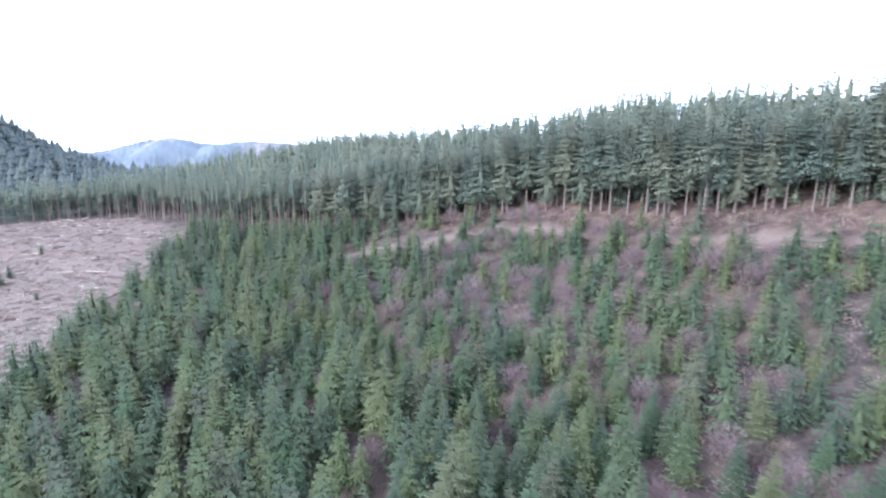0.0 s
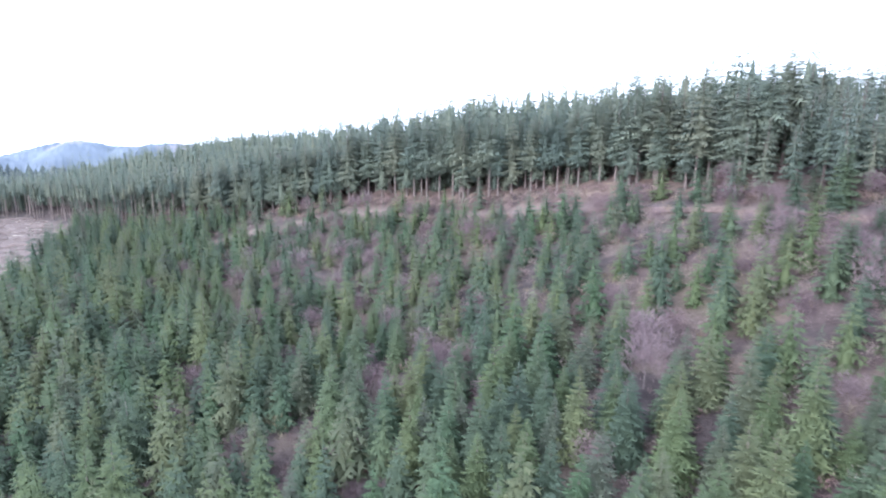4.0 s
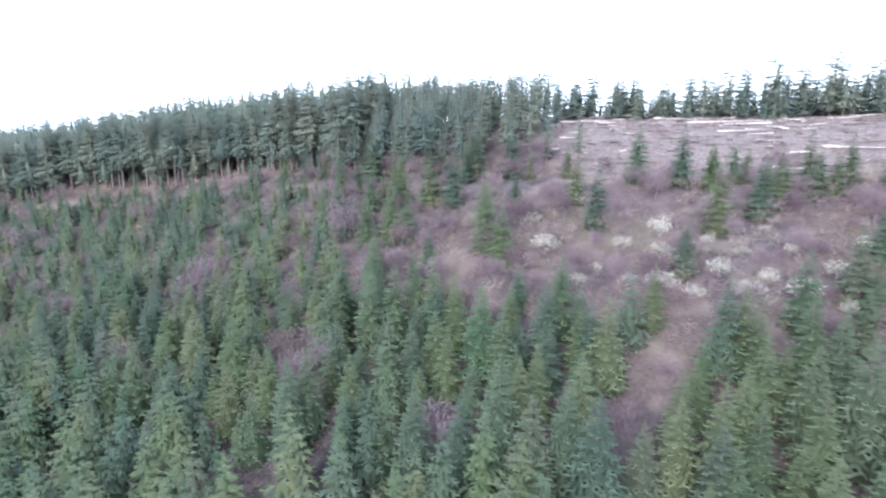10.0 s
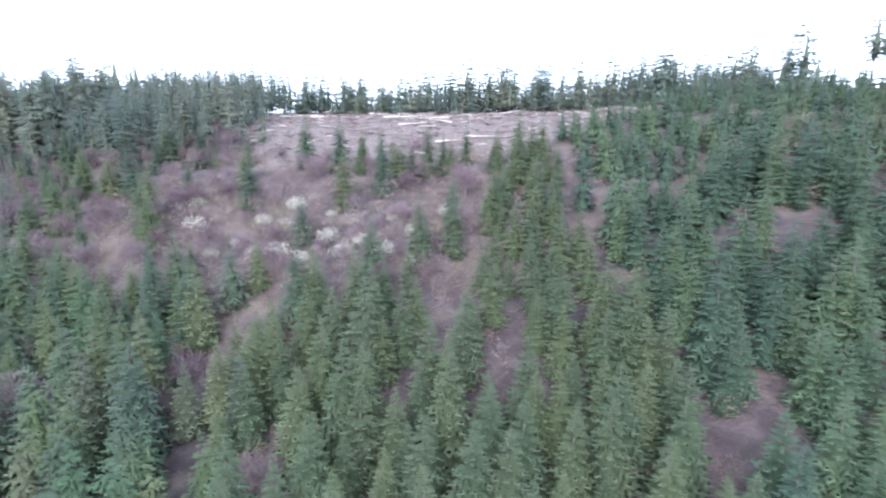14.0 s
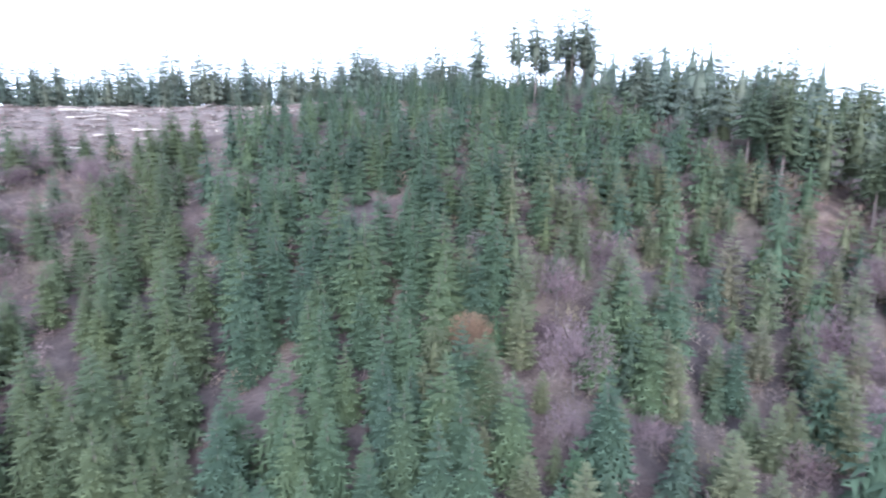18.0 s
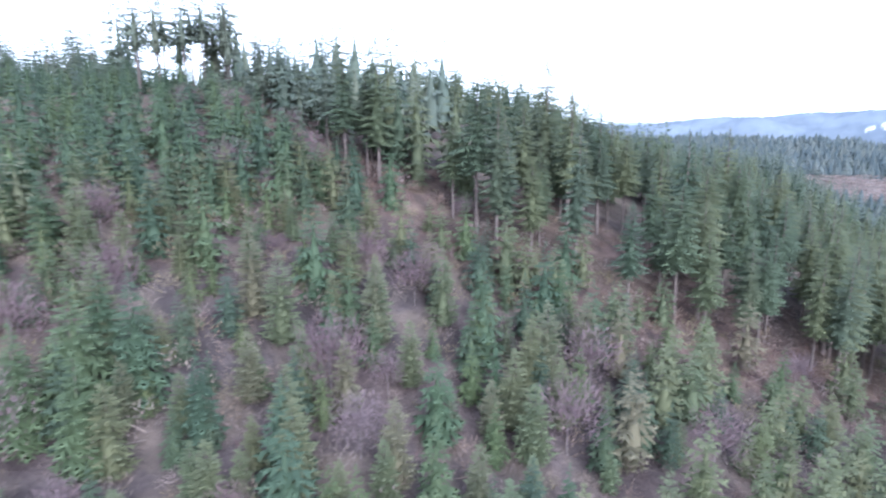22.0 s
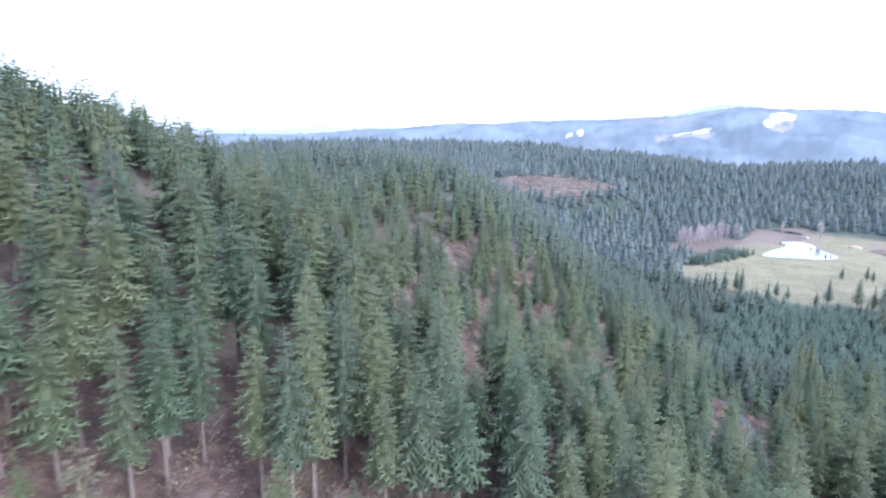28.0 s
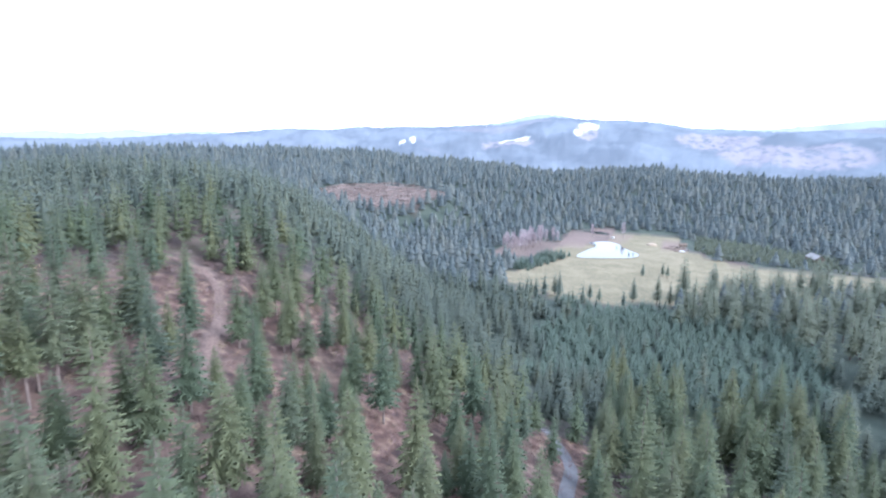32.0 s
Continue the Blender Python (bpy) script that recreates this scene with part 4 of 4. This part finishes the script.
puffs = [bare_crown(1050 + k, 2.4 + 0.25 * k, 1.5 + 0.1 * k, 5, 14, 0.085, 0.02) for k in range(6)]


def thicket_keep(a, b, r):
    ok = (a > -160) & (a < 345) & ~is_cut(a, b) & ~is_top_cut(a, b) & (b < np.where(a < 12, forest_edge(a) - 4, np.where(a > 205, ridge_edge(a) + 22, 118)))
    much = np.where(is_brush(a, b), 0.85, np.where(a > 178, 0.8, np.where(a > 142, 0.2, np.where(b > 78, 0.7, 0.42))))
    return ok & (r < much * (1 + 0.35 * gaps(a, b, 19, 47))) & (off_line(a, b, TRACK) > 2.6)


thicket = scatter(-160, 345, 10, 128, 2.7, thicket_keep, (0.5, 1.3), 76)
woods("leafless_thicket", "purple-grey leafless shrubs between the young trees", puffs, [p[:5] for p in thicket], THICKET, 17, "brush")
red_brush = scatter(225, 470, 0, 150, 2.3, lambda a, b, r: (is_open_red(a, b) | (np.hypot((a - 395) / 70, (b - 65) / 75) < 1) | (np.abs(b - ridge_edge(a) - 8) < 20) & (a < 345)) & (r < 0.42 * (1 + 0.6 * gaps(a, b, 13, 48))) & (off_line(a, b, SHOULDER_TRACK) > 2) & (off_line(a, b, ROAD) > 3), (0.4, 1.0), 77)
woods("shoulder_shrubs", "rust-brown leafless shrubs on the open shoulder", puffs, [p[:5] for p in red_brush], REDBRUSH, 18, "brush")
tufts = [bare_crown(1000 + k, 1.3 + 0.2 * k, 1.1, 9, 5, 0.07, 0.02) for k in range(6)]


def brush_cover(a, b, r):
    wide = (a > -150) & (a < 350) & ~is_cut(a, b) & (b < np.where(a < 12, forest_edge(a) + 4, np.where(a > 205, ridge_edge(a) + 10, 150)))
    return wide & (off_line(a, b, TRACK) > 2) & (r < np.where(is_brush(a, b), 1.0, np.where(is_bench(a, b), 0.6, 0.3))) & (~is_top_cut(a, b) | (r < 0.15))


low = scatter(-150, 345, 25, 150, 3.1, brush_cover, (0.6, 1.5), 74)
woods("low_brush", "knee-high leafless brush and dead bracken", tufts, [p[:5] for p in low], BRUSH, 10, "brush")
low2 = scatter(345, 470, 0, 150, 3.4, lambda a, b, r: is_open_red(a, b) | (r < 0.4), (0.6, 1.4), 75)
woods("shoulder_bracken", "red-brown dead bracken on the open shoulder", tufts, [p[:5] for p in low2], BRUSH, 11, "brush")


# ---- felled timber ----
def plain(name, stops, scale, rough=0.85, depth=0.02):
    m, n, l, b = material(name, rough)
    nz = noise_node(n, l, scale, 5)
    l.new(ramp_node(n, l, nz.outputs["Fac"], stops), b.inputs["Base Color"])
    bump(n, l, b, nz.outputs["Fac"], 0.4, depth)
    return m


LOGWOOD = plain("weathered_log", [(0.3, (0.22, 0.18, 0.155)), (0.7, (0.46, 0.41, 0.37))], 1.5)


def log_mesh(seed, length, r):
    v, f = stem(seed, length, r, 7, 4, 0.01)
    v = v[:, [2, 0, 1]]
    caps = [(0, k, k + 1) for k in range(1, 6)]
    return v, np.concatenate([f, np.array(caps)])


log_meshes = [mesh_object("pattern", *log_mesh(1100 + k, 5 + 2.2 * k, 0.22 + 0.05 * (k % 2)), LOGWOOD).data for k in range(4)]
for ob in [o for o in bpy.data.objects if o.name.startswith("pattern")]:
    bpy.data.objects.remove(ob)
rng = np.random.RandomState(81)
for p in np.concatenate([scatter(64, 200, 118, 200, 6.0, lambda a, b, r: is_top_cut(a, b) & (r < 0.42), (0.7, 1.3), 82), scatter(-330, -110, -110, 60, 8.5, lambda a, b, r: is_cut(a, b) & (r < 0.5), (0.5, 0.9), 83)]):
    ob = new("log", log_meshes[rng.randint(4)])
    ob.matrix_basis = pose(p[0], p[1], p[2] + 0.32, rng.uniform(-6, 6), rng.uniform(-5, 5), rng.choice([rng.uniform(-20, 25), rng.uniform(0, 360)])) @ Matrix.Diagonal((p[3], p[3], p[3], 1))
    tagged(ob, "weathered felled log lying on harvested ground", "log", "felled logs")
slash_shapes = []
for k in range(5):
    r2 = random.Random(1200 + k)
    v, f = [], []
    for j in range(12):
        a, ln, w = r2.uniform(0, 6.28), r2.uniform(0.5, 1.9), r2.uniform(0.03, 0.09)
        c = Vector((r2.uniform(-1.2, 1.2), r2.uniform(-1.2, 1.2), r2.uniform(0.12, 0.4)))
        d, q = Vector((math.cos(a), math.sin(a), r2.uniform(-0.2, 0.2))) * ln, Vector((-math.sin(a), math.cos(a), 0)) * w
        i = len(v)
        v += [tuple(c - d - q), tuple(c - d + q), tuple(c + d), tuple(c - d + Vector((0, 0, 2 * w)))]
        f += [(i, i + 2, i + 3), (i + 1, i + 3, i + 2), (i, i + 1, i + 2)]
    slash_shapes.append((np.array(v), np.array(f)))
SLASH = twig_stuff("logging_slash", [(0.0, (0.13, 0.098, 0.088)), (0.5, (0.20, 0.160, 0.148)), (0.8, (0.27, 0.225, 0.208)), (1.0, (0.11, 0.078, 0.070))])
debris = np.concatenate([scatter(50, 205, 110, 185, 3.3, lambda a, b, r: is_top_cut(a, b), (0.6, 1.3), 84), scatter(-335, -105, -130, 62, 3.4, lambda a, b, r: is_cut(a, b), (0.6, 1.3), 85)])
far_slash = scatter(900, 1070, 280, 500, 6.0, lambda a, b, r: is_far_cut(a, b), (1.6, 3.2), 86)
debris = np.concatenate([debris, far_slash])
woods("logging_debris", "broken branches and slash over the harvested ground", slash_shapes, [p[:5] for p in debris], SLASH, 12, "debris")

# ---- valley: road, pond, yard and barn ----
GRAVEL = plain("grey_gravel", [(0.3, (0.070, 0.070, 0.080)), (0.7, (0.12, 0.118, 0.128))], 2.0)


def ribbon(name, label, line, width, mat, lift=0.12):
    pts = []
    for (s0, u0), (s1, u1) in zip(line, line[1:]):
        for k in range(6):
            pts.append((s0 + (s1 - s0) * k / 6, u0 + (u1 - u0) * k / 6))
    pts = np.array(pts)
    pts = np.array([pts[max(0, i - 4):i + 5].mean(0) for i in range(len(pts))])
    d = np.gradient(pts, axis=0)
    d /= np.linalg.norm(d, axis=1)[:, None]
    side = np.stack([-d[:, 1], d[:, 0]], 1)
    rows = []
    for w in (-0.5, -0.25, 0, 0.25, 0.5):
        q = pts + side * width * w
        x, y = to_xy(q[:, 0], q[:, 1])
        mx, my = to_xy(pts[:, 0], pts[:, 1])
        rows.append(np.stack([x, y, np.maximum(height(x, y), height(mx, my) - 0.4) + lift + 0.1 * (1 - (2 * w) ** 2)], 1))
    v = np.concatenate(rows)
    return tagged(mesh_object(name, v, grid_faces(5, len(pts)), mat, True), label, "road", kind="structure")


DIRT = plain("red_brown_dirt", [(0.3, (0.086, 0.056, 0.047)), (0.7, (0.165, 0.120, 0.106))], 1.5)
ribbon("road_bench", "rutted red-brown dirt track below the tall firs", TRACK[1:-1], 2.4, DIRT)
ribbon("road_skid_trail", "worn skid trail across the harvested ground", [(-300, -12), (-262, 12), (-240, 36), (-224, 56), (-205, 70)], 3.0, DIRT)
ribbon("road_shoulder", "rutted dirt track over the shoulder", SHOULDER_TRACK, 2.2, DIRT)
ribbon("road", "narrow grey gravel road through the firs", ROAD, 3.6, GRAVEL)
ribbon("road_valley", "grey road beside the barn", [(918, -128), (905, -150), (890, -175), (870, -205), (850, -235)], 6.0, GRAVEL)
wm, wnn, wll, wb = material("pond_water", 0.03)
wb.inputs["Base Color"].default_value = (0.02, 0.025, 0.025, 1)
wb.inputs["Specular IOR Level"].default_value = 0.5
bump(wnn, wll, wb, noise_node(wnn, wll, 0.8, 3).outputs["Fac"], 0.05, 0.02)


def pool(name, label, shore, lift):
    """Still water within a shoreline of plan points, its corners rounded."""
    p = np.array(shore, float)
    for _ in range(3):
        q = np.roll(p, -1, 0)
        p = np.stack([0.75 * p + 0.25 * q, 0.25 * p + 0.75 * q], 1).reshape(-1, 2)
    x, y = to_xy(p[:, 0], p[:, 1])
    cs, cu = p.mean(0)
    z, n = at(cs, cu)[2] + lift, len(p)
    v = np.concatenate([np.stack([x, y, np.full(n, z)], 1), [[*to_xy(cs, cu), z]]])
    f = np.array([(k, (k + 1) % n, n) for k in range(n)])
    if np.cross(v[1] - v[0], v[n] - v[0])[2] < 0:
        f = f[:, ::-1]
    return tagged(mesh_object(name, v, f, wm), label, "water", kind="structure")


pool("water_pond", "still pond that mirrors the white sky", [(858, 96), (872, 64), (884, 38), (908, 32), (926, 45), (945, 55), (960, 58), (978, 74), (968, 86), (957, 96), (940, 80), (912, 88)], 0.35)
pool("water_pool", "small dark pool above the pond", [(1032, 76), (1048, 86), (1060, 108), (1050, 120), (1040, 104), (1028, 88)], 0.25)

# ---- trees round the meadow ----
grove_fine = [(conifer_crown(1300 + k, 24 + 1.5 * k, 5.4 + 0.4 * k, 4.0 + 1.5 * (k % 2), 13, 8, 2, 0.28, 0.16, 0.64, 0.46, 0.44), stem(1310 + k, 23.5 + 1.5 * k, 0.34)) for k in range(4)]
grove = scatter(598, 800, -175, -8, 9.5, lambda a, b, r: (r < 0.46) & (a < 735 - 0.55 * b) & (a > 640 - 0.25 * np.abs(b + 60) - 40 * (b < -60)), (0.8, 1.1), 91)
stand([("meadow_pine", "full-crowned grey-green pine beside the meadow", "tree", c, t, PINE_GREY, BARK) for c, t in grove_fine], [p[:5] for p in grove], "pines beside the meadow")
single = [(806, 24, 0.6), (812, 8, 0.62), (806, 4, 0.5), (690, 74, 0.95), (694, 78, 0.8), (688, 52, 0.6), (692, 46, 0.55), (700, 24, 0.85), (696, 8, 0.95), (706, 0, 0.8)]
stand([("meadow_fir", "dark fir standing in the pale grass meadow", "tree", c, t, TALL, BARK) for c, t in shoulder_fine[:3]], [(*at(s, u), k, 77.0 * s) for s, u, k in single], "firs in the meadow")
hedge = scatter(780, 872, 96, 150, 4.5, lambda a, b, r: (np.abs(b - 121 + (a - 825) * 0.22) < 13) & (r < 0.85), (0.6, 1.1), 92)
scrub = scatter(888, 1055, -152, -18, 5.5, lambda a, b, r: is_scrub(a, b) & (r < 0.9), (0.55, 0.95), 93)
woods("meadow_scrub", "low pale-green young growth behind the meadow", teal_shapes, [p[:5] for p in scrub], PINE_GREY, 19)
shore_bush = [("shore_bush", "small dark bush on the shore of the pond", "bush", *young_fine[0], DARK, BARK)]
stand(shore_bush, [(*at(s, u), k, 50.0 * s) for s, u, k in ((902, 44, 0.5), (906, 40, 0.42), (938, 60, 0.4), (942, 84, 0.45))], "bushes by the pond")
woods("meadow_hedge", "low dark firs along the edge of the meadow", teal_shapes, [p[:5] for p in hedge], TEAL, 13)


old_fine = [(conifer_crown(1400 + k, 13.5 + k, 3.7 + 0.3 * k, 2.0, 15, 8, 4, 0.34, 0.24, 0.74, 0.4, 0.38), stem(1410 + k, 13 + k, 0.2)) for k in range(3)]
stand([("lone_fir", "bushy young fir on the harvested ground", "tree", c, t, YOUNG, BARK) for c, t in young_fine[:2]], [(*at(s, u), k, 80.0 * s) for s, u, k in ((-232, -4, 0.9), (-228, 0, 0.7), (-236, 3, 0.6), (-262, 14, 0.45), (-205, 8, 0.35), (-180, -10, 0.4))], "firs on harvested ground")
old = scatter(-142, -28, 8, 52, 9.0, lambda a, b, r: (r < 0.5) & ~is_cut(a, b) & (b > 8 - 0.2 * (a + 40)), (0.85, 1.25), 94)
stand([("open_crowned_fir", "taller open-crowned fir above the young plantation", "tree", c, t, YOUNG, BARK) for c, t in old_fine], [p[:5] for p in old], "open-crowned firs")

# ---- farm buildings ----
TIMBER = plain("weathered_barn_boards", [(0.3, (0.10, 0.075, 0.06)), (0.7, (0.19, 0.15, 0.125))], 1.2)
TIN = plain("dull_metal_roof", [(0.3, (0.161, 0.155, 0.158)), (0.7, (0.236, 0.223, 0.224))], 0.6, 0.55)
WHITE = plain("white_paint", [(0.3, (0.66, 0.66, 0.66)), (0.7, (0.78, 0.78, 0.78))], 0.8, 0.5)
GLASS = plain("dark_window", [(0.3, (0.02, 0.022, 0.025)), (0.7, (0.04, 0.042, 0.045))], 0.8, 0.1)
RUBBER = plain("black_rubber", [(0.3, (0.02, 0.02, 0.02)), (0.7, (0.035, 0.035, 0.035))], 3.0)
CHIPS = plain("wood_chips", [(0.3, (0.24, 0.19, 0.14)), (0.7, (0.36, 0.29, 0.22))], 2.0)


def part(name, bm, mat, parent, label=""):
    me = bpy.data.meshes.new(name)
    bm.to_mesh(me)
    bm.free()
    me.materials.append(mat)
    ob = new(name, me)
    ob.parent = parent
    if label:
        ob["label"] = label
    return ob


def block(lx, ly, lz, x=0, y=0, z=0, soft=0.0, tilt=0.0):
    bm = bmesh.new()
    bmesh.ops.create_cube(bm, size=1, matrix=pose(x, y, z, tilt) @ Matrix.Diagonal((lx, ly, lz, 1)))
    if soft:
        bmesh.ops.bevel(bm, geom=bm.edges[:], offset=soft, segments=2, affect="EDGES")
    return bm


def gabled(lx, ly, wall, peak):
    bm = bmesh.new()
    a = [bm.verts.new((x, y, z)) for x in (-lx / 2, lx / 2) for y, z in ((-ly / 2, -0.6), (-ly / 2, wall), (0, peak), (ly / 2, wall), (ly / 2, -0.6))]
    bm.faces.new(a[:5][::-1])
    bm.faces.new(a[5:])
    for i in range(5):
        bm.faces.new((a[i], a[(i + 1) % 5], a[5 + (i + 1) % 5], a[5 + i]))
    return bm


def farm_building(name, label, s, u, turn, lx, ly, wall, peak, wall_mat, roof_mat, windows):
    x, y, z = at(s, u)
    root = tagged(new(name), label, "building")
    root.matrix_basis = pose(x, y, z, 0, 0, turn)
    part("wall", gabled(lx, ly, wall, peak), wall_mat, root)
    slope = math.degrees(math.atan2(peak - wall, ly / 2))
    run = math.hypot(peak - wall, ly / 2) + 0.7
    for side in (-1, 1):
        part("roof", block(lx + 1.2, run, 0.16, 0, side * (ly / 4 + 0.2), (wall + peak) / 2 + 0.06, 0, -side * slope), roof_mat, root)
    part("ridge_cap", block(lx + 1.3, 0.5, 0.12, 0, 0, peak + 0.14), roof_mat, root)
    door = part("door", block(2.6, 0.14, 2.7, 0, -ly / 2 - 0.05, 1.35), roof_mat, root)
    part("handle", block(0.08, 0.12, 0.5, 0.9, -ly / 2 - 0.16, 1.3), RUBBER, door)
    for k in range(windows):
        w = part("window", block(1.3, 0.1, 1.1, -lx / 2 + (k + 0.5) * lx / windows + (1.6 if windows % 2 else 0), -ly / 2 - 0.04, 1.9), WHITE, root)
        part("pane", block(1.1, 0.06, 0.9, -lx / 2 + (k + 0.5) * lx / windows + (1.6 if windows % 2 else 0), -ly / 2 - 0.09, 1.9), GLASS, w)
    return root


farm_building("barn", "weathered brown barn with a pale metal roof", 952, -131, -35, 19, 10, 3.6, 7.2, TIMBER, TIN, 2)
farm_building("shed", "little plank shed at the edge of the yard", 984, -8, 60, 7, 5, 2.3, 3.6, TIMBER, TIMBER, 1)


def vehicle(name, label, s, u, turn, paint):
    x, y, z = at(s, u)
    root = tagged(new(name), label, "vehicle")
    root.matrix_basis = pose(x, y, z + 0.05, 0, 0, turn)
    part("body", block(4.9, 1.9, 0.85, 0, 0, 0.85, 0.18), paint, root)
    cab = part("cab", block(2.6, 1.75, 0.8, -0.4, 0, 1.6, 0.22), paint, root)
    for side in (-1, 1):
        part("window", block(2.1, 0.05, 0.5, -0.4, side * 0.88, 1.65), GLASS, cab)
    part("windscreen", block(0.06, 1.5, 0.55, 0.9, 0, 1.62), GLASS, cab)
    for fx in (-1.5, 1.5):
        for side in (-1, 1):
            bm = bmesh.new()
            bmesh.ops.create_cone(bm, cap_ends=True, segments=16, radius1=0.36, radius2=0.36, depth=0.24, matrix=pose(fx, side * 0.88, 0.36, 90))
            wheel = part("wheel", bm, RUBBER, root)
            bm = bmesh.new()
            bmesh.ops.create_cone(bm, cap_ends=True, segments=12, radius1=0.2, radius2=0.17, depth=0.05, matrix=pose(fx, side * 1.01, 0.36, 90))
            part("rim", bm, TIN, wheel)
    return root


vehicle("van", "white van parked in the bare yard", 944, -7, 30, WHITE)
vehicle("pickup", "pale pickup parked in the bare yard", 952, -12, 80, TIN)
vehicle("pickup", "dark pickup parked in the bare yard", 966, -2, 120, TIMBER)
vehicle("van", "white van standing by the small pool", 1005, 72, 10, WHITE)
heaps = [(956, 2), (962, 8), (970, -6), (948, -2), (958, -10), (975, 4), (949, 148), (955, 140), (943, 154), (962, 134), (952, 128)]
woods("brush_heaps", "dark heaps of branches and scrap around the yard", slash_shapes, [(*at(s + dx, u + dy), 1.6, 40.0 * dx + dy) for s, u in heaps for dx, dy in ((0, 0), (2.2, 1), (-2, 1.6), (0.6, -2.4))], SLASH, 21, "debris")
bm = bmesh.new()
bmesh.ops.create_uvsphere(bm, u_segments=20, v_segments=10, radius=1)
for v in bm.verts:
    n = 1 + 0.12 * noise.noise(v.co * 2.2)
    v.co = Vector((v.co.x * 6.5 * n, v.co.y * 4.5 * n, max(v.co.z, -0.15) * 2.6 * n))
mound = new("chip_mound", bpy.data.meshes.new("chip_mound"))
bm.to_mesh(mound.data)
bm.free()
mound.data.materials.append(CHIPS)
mound.matrix_basis = pose(*at(975, 25), 0, 0, 25)
tagged(mound, "pale mound of wood chips beside the pond", "mound")
for s, u in ((1010, -135), (880, -190)):
    x, y, z = at(s, u)
    pole = tagged(new("utility_pole"), "tall weathered wooden utility pole", "pole", "utility poles")
    pole.matrix_basis = pose(x, y, z, 0, 0, 40)
    bm = bmesh.new()
    bmesh.ops.create_cone(bm, cap_ends=True, segments=10, radius1=0.2, radius2=0.13, depth=17, matrix=pose(0, 0, 7.9))
    part("post", bm, TIMBER, pole)
    arm = part("crossarm", block(2.6, 0.14, 0.16, 0, 0.16, 15.2), TIMBER, pole)
    for k in (-1.1, 0, 1.1):
        part("insulator", block(0.12, 0.12, 0.25, k, 0.16, 15.42), GLASS, arm)
